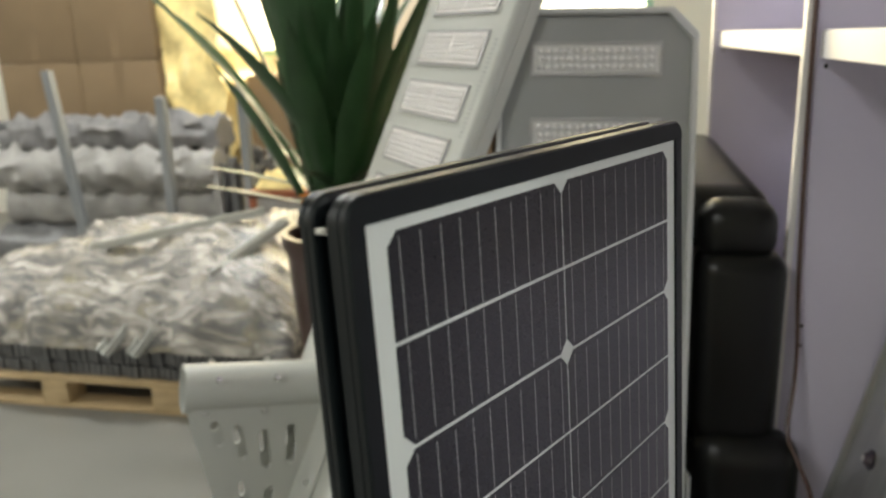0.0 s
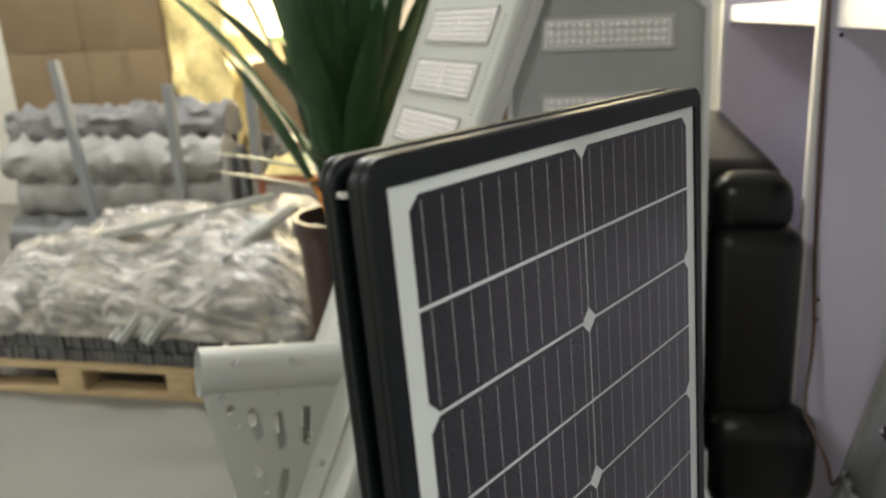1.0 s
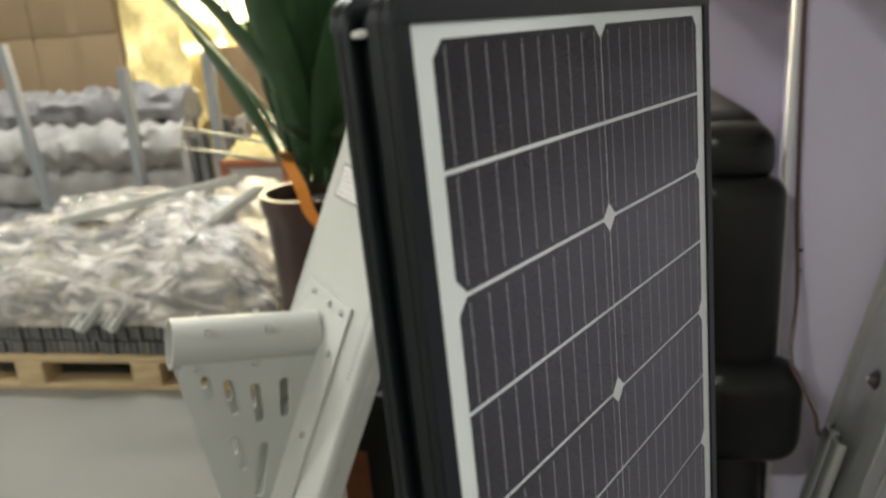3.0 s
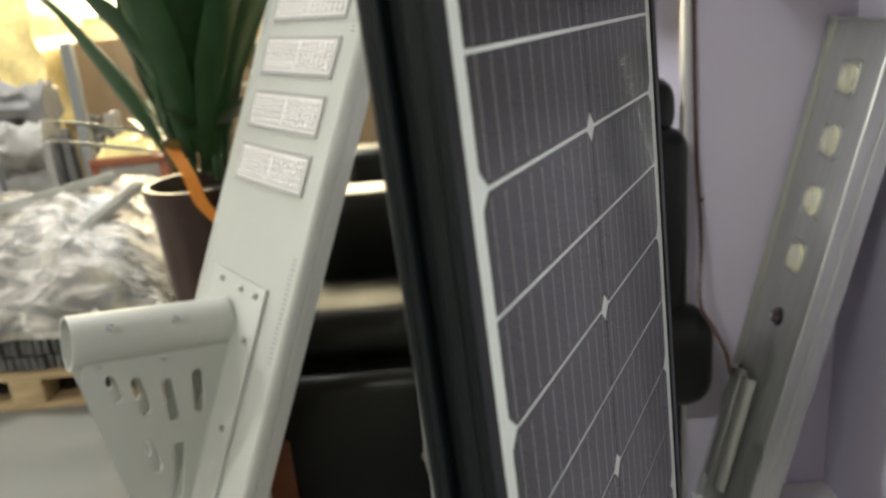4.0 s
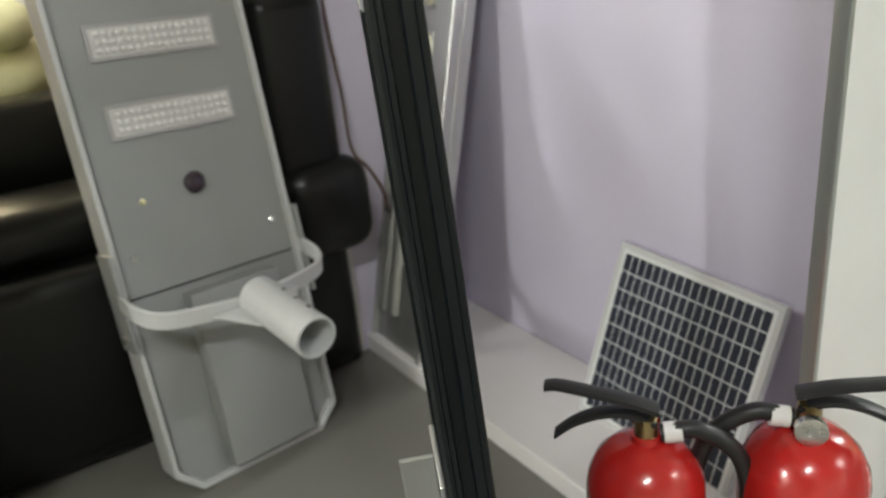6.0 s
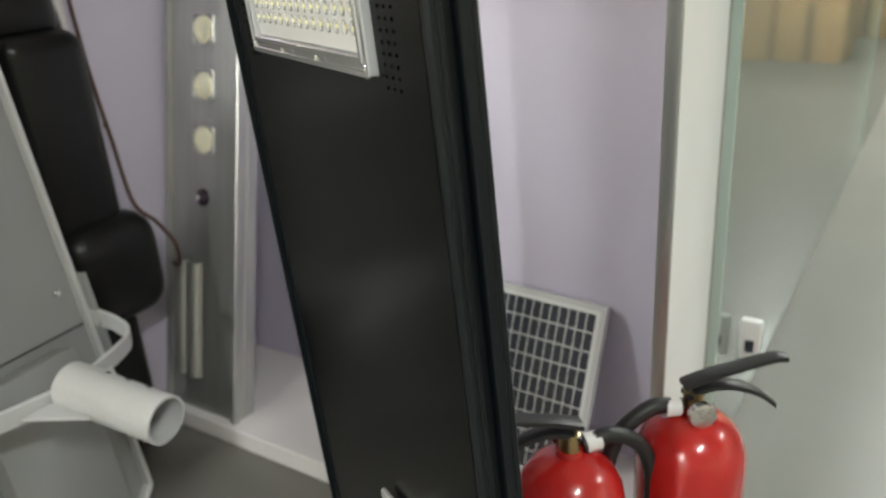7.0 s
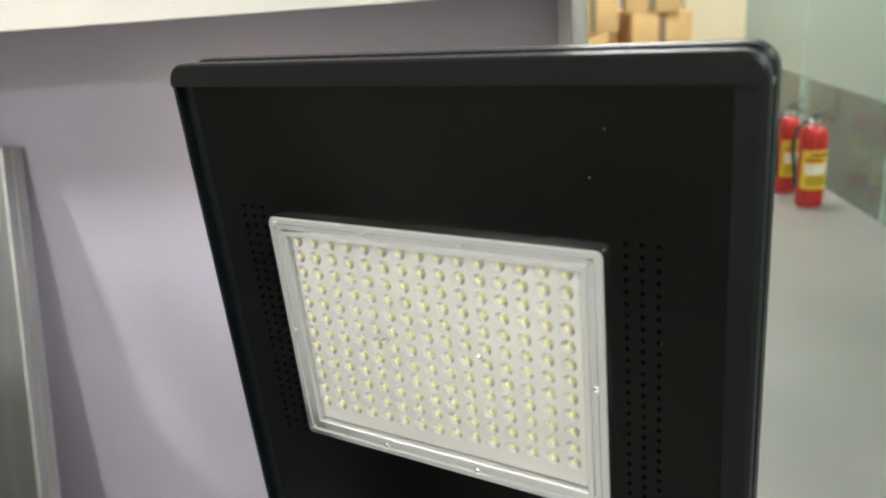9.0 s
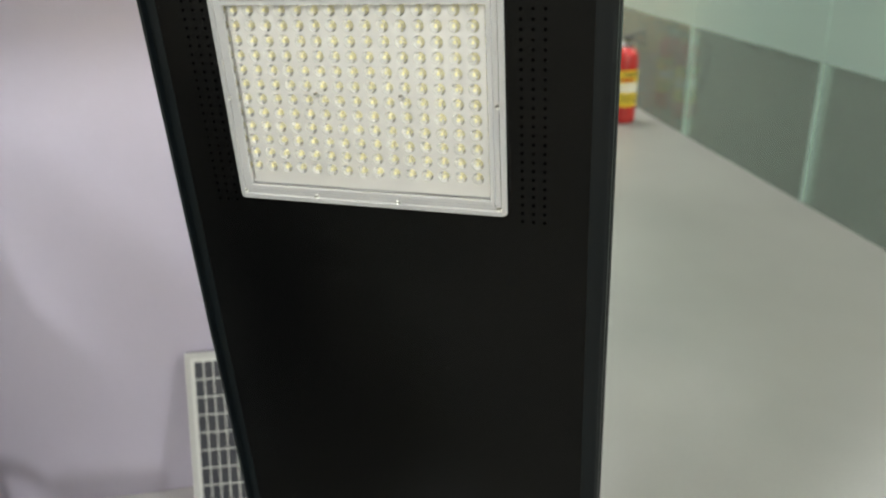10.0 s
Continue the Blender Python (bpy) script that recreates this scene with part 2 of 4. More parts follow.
def sweep(bm, pts, r, seg=8):
    pts = [Vector(p) for p in pts]
    u = None
    loops = []
    for i, p in enumerate(pts):
        d = (pts[min(i + 1, len(pts) - 1)] - pts[max(i - 1, 0)]).normalized()
        u = (u - d * u.dot(d)).normalized() if u else d.orthogonal().normalized()
        w = d.cross(u)
        loops.append([p + r * (math.cos(a) * u + math.sin(a) * w) for a in (2 * math.pi * k / seg for k in range(seg))])
    rings(bm, loops)


def bend(pts, n=8):
    """A smooth line through the points (Catmull-Rom)."""
    p = [Vector(q) for q in pts]
    p = [2 * p[0] - p[1]] + p + [2 * p[-1] - p[-2]]
    out = []
    for i in range(1, len(p) - 2):
        for k in range(n):
            t = k / n
            out.append(0.5 * (2 * p[i] + (p[i + 1] - p[i - 1]) * t + (2 * p[i - 1] - 5 * p[i] + 4 * p[i + 1] - p[i + 2]) * t * t
                              + (3 * p[i] - p[i - 1] - 3 * p[i + 1] + p[i + 2]) * t ** 3))
    return out + [p[-2]]


def prism(bm, poly, y0, y1):
    """A flat polygon of (x, z), made thick from y0 to y1."""
    rings(bm, [[Vector((x, y0, z)) for x, z in poly], [Vector((x, y1, z)) for x, z in poly]])


def rounded(x0, x1, z0, z1, r, seg=6):
    out = []
    for cx, cz, a0 in ((x1 - r, z1 - r, 0), (x0 + r, z1 - r, 90), (x0 + r, z0 + r, 180), (x1 - r, z0 + r, 270)):
        for k in range(seg + 1):
            a = radians(a0 + 90 * k / seg)
            out.append((cx + r * math.cos(a), cz + r * math.sin(a)))
    return out


def frame_loft(bm, x0, x1, z0, z1, r, prof, seg=6):
    """A closed frame: prof is a closed line of (inset, y)."""
    loops = []
    for d, y in prof:
        loops.append([Vector((x, y, z)) for x, z in rounded(x0 + d, x1 - d, z0 + d, z1 - d, max(0.0008, r - d), seg)])
    rings(bm, loops, closed=True)


def disc(bm, c, r, y, seg=8):
    vs = [bm.verts.new((c[0] + r * math.cos(2 * math.pi * k / seg), y, c[1] + r * math.sin(2 * math.pi * k / seg))) for k in range(seg)]
    bm.faces.new(vs)


# ---- large structure ----
bm = bmesh.new()
rbox(bm, -7, 11, -5, 6, -0.12, 0)
structure("floor", bm, M_FLOOR, "smooth worn grey concrete floor")
bm = bmesh.new()
rbox(bm, -7, 11, -5, 6, CEIL, CEIL + 0.1)
structure("ceiling", bm, M_CEIL, "plain pale ceiling of the hall")
for nm, d in (("wall_west", (-7.15, -7, -5, 6, 0, CEIL)), ("wall_east", (11, 11.15, -5, 6, 0, CEIL)), ("wall_south", (-7, 11, -5.15, -5, 0, CEIL))):
    bm = bmesh.new()
    rbox(bm, *d)
    structure(nm, bm, M_WALL, "plain cream hall wall")
# north wall with two window openings
bm = bmesh.new()
WIN = [(-2.72, -1.6), (-1.35, 0.25)]
ZW0, ZW1 = 1.22, 2.5
xs = [-7] + [v for w in WIN for v in w] + [11]
for i in range(0, len(xs), 2):
    rbox(bm, xs[i], xs[i + 1], 5.5, 5.65, 0, CEIL)
for a, b in WIN:
    rbox(bm, a, b, 5.5, 5.65, 0, ZW0)
    rbox(bm, a, b, 5.5, 5.65, ZW1, CEIL)
structure("wall_north", bm, M_WALL, "cream hall wall with bright windows")
for k, (a, b) in enumerate(WIN):
    w = tagged(thing("window_%d" % (k + 1), pose(a, 5.5, ZW0), "bright window with pale frame and daylight outside", "window"), kind="structure")
    L, H = b - a, ZW1 - ZW0
    bm = bmesh.new()
    for d in ((0, L, 0.03, 0.1, 0, 0.05), (0, L, 0.03, 0.1, H - 0.05, H), (0, 0.05, 0.03, 0.1, 0.05, H - 0.05), (L - 0.05, L, 0.03, 0.1, 0.05, H - 0.05),
              (L / 2 - 0.02, L / 2 + 0.02, 0.03, 0.1, 0.05, H - 0.05)):
        rbox(bm, *d, b=0.003)
    part("window_frame", bm, M_GREENFRAME, w, "pale green window frame")
    for s in (0, 1):
        box_part("pane", (0.05 + s * (L / 2 - 0.03), L / 2 - 0.02 + s * (L / 2 - 0.03), 0.06, 0.066, 0.05, H - 0.05), M_WINDOW, w, b=0)
# out-of-view fixtures with glowing tubes, added at every lamp, fill ones too
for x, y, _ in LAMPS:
    f = thing("unseen_ceiling_light", pose(x, y, CEIL), "long white ceiling light added out of view, switched on", "ceiling light", "hall lights")
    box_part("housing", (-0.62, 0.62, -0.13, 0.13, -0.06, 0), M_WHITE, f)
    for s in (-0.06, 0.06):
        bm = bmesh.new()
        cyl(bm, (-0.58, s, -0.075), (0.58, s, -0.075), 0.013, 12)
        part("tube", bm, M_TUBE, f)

# display bays
XW, XF = 0.66, 0.36
bm = bmesh.new()
rbox(bm, XW, XW + 0.03, 0.4065, 3.6, 0, 2.5)
structure("wall_display", bm, M_PURPLE, "lilac painted display wall")
for nm, y in (("divider_1", 1.52), ("divider_2", 2.9)):
    d = tagged(thing(nm, pose(0, y, 0), "lilac divider board with a pale front edge", "divider"), kind="structure")
    bm = bmesh.new()
    rbox(bm, 0.345, XW, 0, 0.026, 0, 2.5)
    part("board", bm, M_PURPLE, d)
    box_part("edge_strip", (0.334, 0.345, -0.001, 0.027, 0, 2.5), M_WHITE, d, b=0.001, label="pale edge strip")
    for z in (1.227, 0.731, 0.69, 1.6):
        bm = bmesh.new()
        lathe(bm, (0.372, 0, z), (0, -1, 0), [(0, 0.004), (0.0012, 0.004), (0.002, 0.0025)], 10)
        part("screw", bm, M_DARK, d)
d = tagged(thing("end_panel", pose(0, 0.406, 0), "white end panel of the display bay with grey trim", "panel"), kind="structure")
box_part("board", (0.453, XW + 0.03, -0.018, 0, 0, 2.5), M_WHITE, d, b=0)
box_part("trim", (0.444, 0.4530, -0.019, 0.001, 0, 2.5), M_STEEL, d, b=0.001, label="grey metal edge trim")
for nm, y0, y1 in (("shelf_1", 0.4065, 1.519), ("shelf_2", 1.547, 2.899)):
    bm = bmesh.new()
    rbox(bm, XF, XW - 0.001, y0, y1, 1.241, 1.291, b=0.002)
    structure(nm, bm, M_WHITE, "thick white display shelf board")
    bm = bmesh.new()
    rbox(bm, XF - 0.005, XW - 0.001, y0, y1, 0, 0.045, b=0.004)
    structure(nm.replace("shelf", "plinth"), bm, M_WHITE, "low white plinth of the display bay")


# ---- black two-sided solar street lamp ----
HX, HY, HZ = Vector((0.4538, 0.8911, -0.0063)), Vector((-0.8900, 0.4528, -0.0532)), Vector((-0.0446, 0.0298, 0.9986))
hero = thing("solar_street_lamp", axes((-0.0273, 0.5411, 1.0648), HX, HY, HZ),
             "black integrated solar street lamp standing upright on the floor", "street lamp")
HW, HT, HB, HD = 0.2145, 0.1545, -1.058, 0.038
CAP = 0.0165
bm = bmesh.new()
frame_loft(bm, -HW, HW, HB + 0.001, HT - 0.001, 0.0165, [
    (0.0142, 0.0022), (0.0138, 0.0), (0.0014, 0.0), (0.0, 0.0014), (0.0, 0.0050), (0.0008, 0.0058), (0.0, 0.0066), (0.0, 0.0140),
    (0.0012, 0.0150), (0.0085, 0.0154), (0.0085, 0.0254), (0.0012, 0.0258), (0.0, 0.0268), (0.0, 0.0300), (0.0008, 0.0308), (0.0, 0.0316),
    (0.0, HD - 0.003), (0.003, HD), (0.0060, HD), (0.0066, HD - 0.006), (0.0175, HD - 0.006), (0.0175, 0.0045), (0.0142, 0.0045)], seg=8)
part("frame", bm, M_BLACK, hero, "black aluminium profile frame with a groove round its edge", smooth=True)


def end_cap(z_out, z_in):
    """A moulded cap across the end of the frame, in two ribs with a slot between."""
    sgn = 1 if z_out > z_in else -1
    r = 0.0155

    def outline(d):
        pts = [(HW - d, z_in)]
        for k in range(9):
            a = radians(90 * k / 8)
            pts.append((HW - r + (r - d) * math.cos(a), z_out - sgn * r + sgn * (r - d) * math.sin(a)))
        return pts + [(-x, z) for x, z in reversed(pts)]
    bm = bmesh.new()
    for y0, y1 in ((-0.0006, 0.0148), (0.0262, HD + 0.0006)):
        prof = [(0.0016, y0), (0.0, y0 + 0.0016), (0.0, y0 + 0.006), (0.0009, y0 + 0.0068), (0.0, y0 + 0.0076),
                (0.0, y1 - 0.0016), (0.0016, y1)]
        rings(bm, [[Vector((x, y, z)) for x, z in outline(d)] for d, y in prof])
    rings(bm, [[Vector((x, y, z)) for x, z in outline(0.0095)] for y in (0.0148, 0.0262)], caps=False)
    return part("end_cap", bm, M_BLACK, hero, "ribbed black end cap", smooth=True)


end_cap(HT, HT - CAP)
end_cap(HB, HB + CAP)
# clips that bridge the groove at the top corners
for sx in (-1, 1):
    bm = bmesh.new()
    rbox(bm, -0.004, 0.004, 0.0155, 0.0255, -0.002, 0.002, b=0.001)
    o = part("corner_clip", bm, M_SCREW, hero, "bright metal corner clip")
    o.location = (sx * (HW - 0.0045), 0, HT - 0.0185)
bm = bmesh.new()
rbox(bm, -HW + 0.0176, HW - 0.0176, HD - 0.010, HD - 0.0055, HB + 0.0176, HT - 0.0176)
part("back_plate", bm, M_BLACKPLATE, hero, "satin black sheet metal back")
bm = bmesh.new()
rbox(bm, -HW + 0.0177, HW - 0.0177, 0.0042, 0.009, HB + 0.0177, HT - 0.0177)
rbox(bm, -HW + 0.0140, HW - 0.0140, 0.0022, 0.0042, HB + 0.0160, HT - 0.0160)
solar = part("solar_panel", bm, M_SHEET, hero, "white backsheet between dark cells")
ROWH, CW, GAP = 0.0658, 0.1825, 0.0013
ch = 0.0085


def cell_mesh(top):
    me = bpy.data.meshes.new("cell")
    h = ROWH - 2 * GAP
    if top:
        poly = [(0, 0), (CW, 0), (CW, h - ch), (CW - ch, h), (ch, h), (0, h - ch)]
    else:
        poly = [(0, ch), (ch, 0), (CW - ch, 0), (CW, ch), (CW, h), (0, h)]
    b = bmesh.new()
    rings(b, [[Vector((x, 0, z)) for x, z in poly], [Vector((x, 0.0006, z)) for x, z in poly]])
    b.normal_update()
    b.to_mesh(me)
    b.free()
    me.materials.append(M_CELL)
    return me


cells = cell_mesh(True), cell_mesh(False)
bus = bmesh.new()
for c in (0, 1):
    for r in range(17):
        z = 2 * ROWH - (r + 1) * ROWH + GAP
        x = 0.0011 if c else -0.0011 - CW
        o = part_of("cell", cells[r % 2], M_CELL, solar)
        o.location = (x, 0.0016, z)
        for k in range(10):
            bx = x + CW * (k + 0.5) / 10
            b0 = z + (0.001 if r % 2 == 0 else 0.0035)
            b1 = z + ROWH - 2 * GAP - (0.0035 if r % 2 == 0 else 0.001)
            f = [bus.verts.new(p) for p in ((bx - 0.00038, 0.0014, b0), (bx + 0.00038, 0.0014, b0), (bx + 0.00038, 0.0014, b1), (bx - 0.00038, 0.0014, b1))]
            bus.faces.new(f)
tagged(part("busbars", bus, M_BUS, hero, "thin pale busbar lines on the cells"), kind="stuff")
# perforations beside the light module
bm = bmesh.new()
for s in (-1, 1):
    for c in range(3):
        for r in range(27):
            disc(bm, (s * (0.1440 + 0.0098 * c) + 0.005, 0.0435 - 0.0079 * r), 0.0015, HD - 0.0052, 8)
tagged(part("vent_holes", bm, M_HOLE, hero, "rows of small punched vent holes"), kind="stuff")
# light module
M_GASKET = material("pale_gasket", (0.36, 0.37, 0.38), 0.5, spread=0.1)
MX0, MX1, MZ0, MZ1, MY = -0.1272, 0.1383, -0.1565, 0.0397, HD - 0.0055
module = box_part("light_board", (-0.1125, 0.1225, MY, MY + 0.0025, -0.1400, 0.0255), M_LENSPLATE, hero, b=0.0005, label="white board of the light module")
bm = bmesh.new()
frame_loft(bm, MX0, MX1, MZ0, MZ1, 0.005, [(0.0, MY), (0.0, MY + 0.0066), (0.0012, MY + 0.0078), (0.005, MY + 0.0078), (0.006, MY + 0.0062), (0.010, MY + 0.0062),
                                         (0.011, MY + 0.0078), (0.0145, MY + 0.0078), (0.0155, MY + 0.0066), (0.0155, MY)], seg=4)
part("lens_frame", bm, M_CLEAR, hero, "clear plastic rim of the lens cover", smooth=True)
box_part("gasket", (MX0 + 0.0012, MX1 - 0.0012, MY - 0.0002, MY + 0.0012, MZ0 + 0.0012, MZ1 - 0.0012), M_GASKET, hero, b=0, label="pale gasket under the clear rim")
NX, NZ = 15, 12
dome_me = bpy.data.meshes.new("lens_dome")
bm = bmesh.new()
lathe(bm, (0, 0, 0), (0, 1, 0), [(0, 0.0057), (0.0009, 0.0052), (0.0018, 0.0040), (0.0023, 0.0022), (0.0024, 0.0003)], 14)
bm.to_mesh(dome_me)
bm.free()
dome_me.shade_smooth()
chip_me = bpy.data.meshes.new("led_chip")
bm = bmesh.new()
rbox(bm, -0.0011, 0.0011, 0, 0.0006, -0.0013, 0.0013)
bm.to_mesh(chip_me)
bm.free()
for i in range(NX):
    for k in range(NZ):
        p = (0.1170 - i * 0.2175 / (NX - 1), 0, 0.0200 - k * 0.1430 / (NZ - 1))
        o = part_of("led_chip", chip_me, M_LED, module)
        o.location = (p[0], MY + 0.0026, p[2])
        o = part_of("lens_dome", dome_me, M_DOME, module)
        o.location = (p[0], MY + 0.0027, p[2])
        o.visible_shadow = False
screw_me = bpy.data.meshes.new("screw")
bm = bmesh.new()
lathe(bm, (0, 0, 0), (0, 1, 0), [(0, 0.0032), (0.0012, 0.0032), (0.002, 0.0022), (0.0013, 0.0012), (0.0013, 0.0001)], 12)
bm.to_mesh(screw_me)
bm.free()
for x, z in ((0.128, 0.032), (-0.1245, 0.031), (0.128, -0.152), (-0.1245, -0.152), (0.046, 0.0315), (-0.035, 0.0315), (0.128, -0.06), (-0.1255, -0.06),
             (0.052, -0.153), (-0.030, -0.153), (0.040, -0.055), (-0.040, -0.055)):
    o = part_of("screw", screw_me, M_SCREW, hero)
    o.location = (x + 0.005, MY + (0.0062 if abs(x) > 0.1 or z > 0.02 or z < -0.14 else 0.0045), z + 0.003)
    o.scale = (0.8, 0.8, 0.8)
# cast text plate under the lights and a tube for the lead
bm = bmesh.new()
frame_loft(bm, -0.045, 0.030, -0.1525, -0.1385, 0.005, [(0, MY + 0.0058), (0, MY + 0.0067), (0.0008, MY + 0.0067), (0.0008, MY + 0.0058)], seg=3)
part("moulded_recess", bm, M_CLEAR, hero)
# small scuffs on the back
for x, z, r in ((-0.128, 0.112, 0.0009), (-0.118, 0.083, 0.0012), (-0.16, -0.02, 0.0008), (0.05, -0.24, 0.0008), (-0.06, -0.33, 0.0007)):
    bm = bmesh.new()
    disc(bm, (x, z), r * 0.5, HD - 0.0053, 7)
    part("scuff", bm, M_GREY, hero)
# wall bracket low on the back
bm = bmesh.new()
rbox(bm, -0.115, -0.005, HD, HD + 0.006, -0.79, -0.60, b=0.002)
for x in (-0.112, -0.014):
    rbox(bm, x, x + 0.006, HD + 0.006, HD + 0.045, -0.72, -0.635, b=0.002)
part("bracket", bm, M_STEEL, hero, "dull metal hinge bracket")
bm = bmesh.new()
pipe(bm, (-0.06, HD + 0.050, -0.70), (-0.06, HD + 0.15, -0.76), 0.050, 0.046, 28)
part("spigot", bm, M_SLEEVE, hero, "spigot sleeve wrapped in clear plastic", smooth=True)
for x in (-0.113, -0.007):
    bm = bmesh.new()
    lathe(bm, (x, HD + 0.03, -0.66), (1 if x > -0.05 else -1, 0, 0), [(0, 0.011), (0.006, 0.011), (0.008, 0.008)], 12)
    part("bolt", bm, M_SCREW, hero)

# ---- pale grey lamp with three-row lens tiles, leaning ----
AU, AV = Vector((0.604897, -0.79615687, -0.01529245)), Vector((-0.33661443, -0.23825153, -0.91100326))
lamp_a = thing("street_lamp", axes((-0.470, 1.652, 1.117), AU, AU.cross(AV), -AV),
               "pale grey street lamp with pole bracket, leaning on the sofa", "street lamp", "lamps on display")
A0, A1, AT, AB = -0.066, 0.345, 0.46, -1.225


def rail_body(bm, x0, x1, z0, z1, depth, r):
    prof = [(x0 + r, 0), (x1 - r, 0)] + [(x1 - r + r * math.sin(a), r - r * math.cos(a)) for a in (0.5, 1.0, 1.57)]
    prof += [(x1, depth * 0.45), (x1 - 0.002, depth * 0.47), (x1 - 0.002, depth * 0.53), (x1, depth * 0.55), (x1, depth), (x0, depth), (x0, depth * 0.55),
             (x0 + 0.002, depth * 0.53), (x0 + 0.002, depth * 0.47), (x0, depth * 0.45)]
    prof += [(x0 + r - r * math.sin(a), r - r * math.cos(a)) for a in (1.57, 1.0, 0.5)]
    rings(bm, [[Vector((x, y, z)) for x, y in prof] for z in (z0, z1)])


bm = bmesh.new()
rail_body(bm, A0, A1, AB, AT, 0.05, 0.012)
part("body", bm, M_LIGHTGREY, lamp_a, smooth=True)
tile_me = {}


def lens_tile(parent, x, z, w, h, cols, rows, mat_board, seam=True):
    """A lens tile: rim, board, small domes and screws; (x, z) is its upper left corner, its face looks to -y."""
    key = (w, h, cols, rows)
    if key not in tile_me:
        b = bmesh.new()
        frame_loft(b, 0, w, -h, 0, 0.004, [(0, 0), (0, -0.004), (0.001, -0.005), (0.006, -0.005), (0.007, -0.0045), (0.007, 0)], seg=3)
        rim = bpy.data.meshes.new("rim")
        b.to_mesh(rim)
        b.free()
        b = bmesh.new()
        rbox(b, 0.007, w - 0.007, -0.004, 0, -h + 0.007, -0.007)
        brd = bpy.data.meshes.new("board")
        b.to_mesh(brd)
        b.free()
        b = bmesh.new()
        for i in range(cols):
            for k in range(rows):
                cx = 0.013 + (w - 0.026) * (i + 0.5) / cols
                if seam and cols % 2 == 0:
                    cx += 0.0035 if i >= cols // 2 else -0.0035
                cz = -0.010 - (h - 0.020) * (k + 0.5) / rows
                rr = min((w - 0.026) / cols, (h - 0.020) / rows) * 0.46
                lathe(b, (cx, -0.004, cz), (0, -1, 0), [(0, rr), (rr * 0.45, rr * 0.85), (rr * 0.8, rr * 0.45), (rr * 0.88, rr * 0.05)], 10)
        dm = bpy.data.meshes.new("lens_domes")
        b.to_mesh(dm)
        b.free()
        dm.shade_smooth()
        tile_me[key] = rim, brd, dm
    rim, brd, dm = tile_me[key]
    m = part_of("lens_tile", rim, M_TILERIM, parent, "clear lens tile with small domes")
    m.location = (x, 0, z)
    part_of("lens_board", brd, mat_board, m)
    tagged(part_of("lens_domes", dm, M_DOMEW, m), kind="stuff")
    return m


M_DOMEW = material("moulded_lens", (0.84, 0.83, 0.82), 0.2, spread=0.06, scale=40, coat=0.4)
M_TILE = material("pinkish_lens_board", (0.80, 0.76, 0.75), 0.35, spread=0.05)
for k in range(-4, 3):
    lens_tile(lamp_a, 0, -0.109 * k, 0.288, 0.077, 14, 5, M_TILE)
# cooling slots beside the tiles
bm = bmesh.new()
for z0 in (-0.40, 0.2):
    for k in range(22):
        for c in (0, 1):
            x = A0 + 0.018 if c == 0 else A1 - 0.034
            rbox(bm, x, x + 0.014, -0.0006, 0.001, z0 - 0.009 * k - 0.003, z0 - 0.009 * k)
tagged(part("slots", bm, M_GREY, lamp_a, "short pressed cooling slots"), kind="stuff")
# pole bracket
br = box_part("bracket_plate", (0.015, 0.255, -0.008, -0.0005, -1.06, -0.474), M_LIGHTGREY, lamp_a, b=0.002, label="pale grey mounting plate")
for x, z in ((0.225, -0.494), (0.225, -0.578), (0.16, -0.494), (0.07, -0.494), (0.225, -0.75), (0.225, -0.95), (0.07, -0.95)):
    bm = bmesh.new()
    lathe(bm, (x, -0.008, z), (0, -1, 0), [(0, 0.007), (0.003, 0.007), (0.003, 0.0045), (0.009, 0.0045), (0.0095, 0.003)], 12)
    part("bolt", bm, M_SCREW, lamp_a, smooth=True)
TA, TB = Vector((0.125, -0.008, -0.570)), Vector((0.125, -0.285, -0.640))
bm = bmesh.new()
pipe(bm, TA, TB, 0.049, 0.044, 40)
spig = part("spigot", bm, M_LIGHTGREY, lamp_a, "pale grey tubular pole spigot", smooth=True)
for f in (0.42, 0.82):
    for sx, dz in ((1, 0.028), (-1, 0.028), (0, -0.046), (0.75, -0.03)):
        p = TA.lerp(TB, f) + Vector((0.036 * sx, 0, dz))
        d = Vector((sx * 0.036, 0, dz))
        bm = bmesh.new()
        lathe(bm, p, d, [(-0.004, 0.004), (0.014, 0.004), (0.014, 0.0065), (0.019, 0.0065)], 10)
        part("bolt", bm, M_SCREW, lamp_a)


def slotted_plate(bm, outline, slots, x0, x1):
    """A plate in the y-z plane with rounded slots cut through it."""
    t = bmesh.new()
    for loop in [outline] + slots:
        vs = [t.verts.new((x0, y, z)) for y, z in loop]
        for a, c in zip(vs, vs[1:] + vs[:1]):
            t.edges.new((a, c))
    bmesh.ops.triangle_fill(t, use_beauty=True, use_dissolve=False, edges=t.edges[:])
    got = bmesh.ops.extrude_face_region(t, geom=t.faces[:])
    bmesh.ops.translate(t, vec=(x1 - x0, 0, 0), verts=[v for v in got["geom"] if isinstance(v, bmesh.types.BMVert)])
    bmesh.ops.recalc_face_normals(t, faces=t.faces[:])
    merge(bm, t)


def slot(cy, cz, half, w, turn):
    a = radians(turn)
    d, s = Vector((math.sin(a), math.cos(a))), Vector((math.cos(a), -math.sin(a)))
    out = []
    for sgn in (1, -1):
        for k in range(5):
            b = math.pi * k / 4
            out.append(Vector((cy, cz)) + sgn * (d * (half + w * math.sin(b)) + s * w * math.cos(b)))
    return [(v.x, v.y) for v in out]


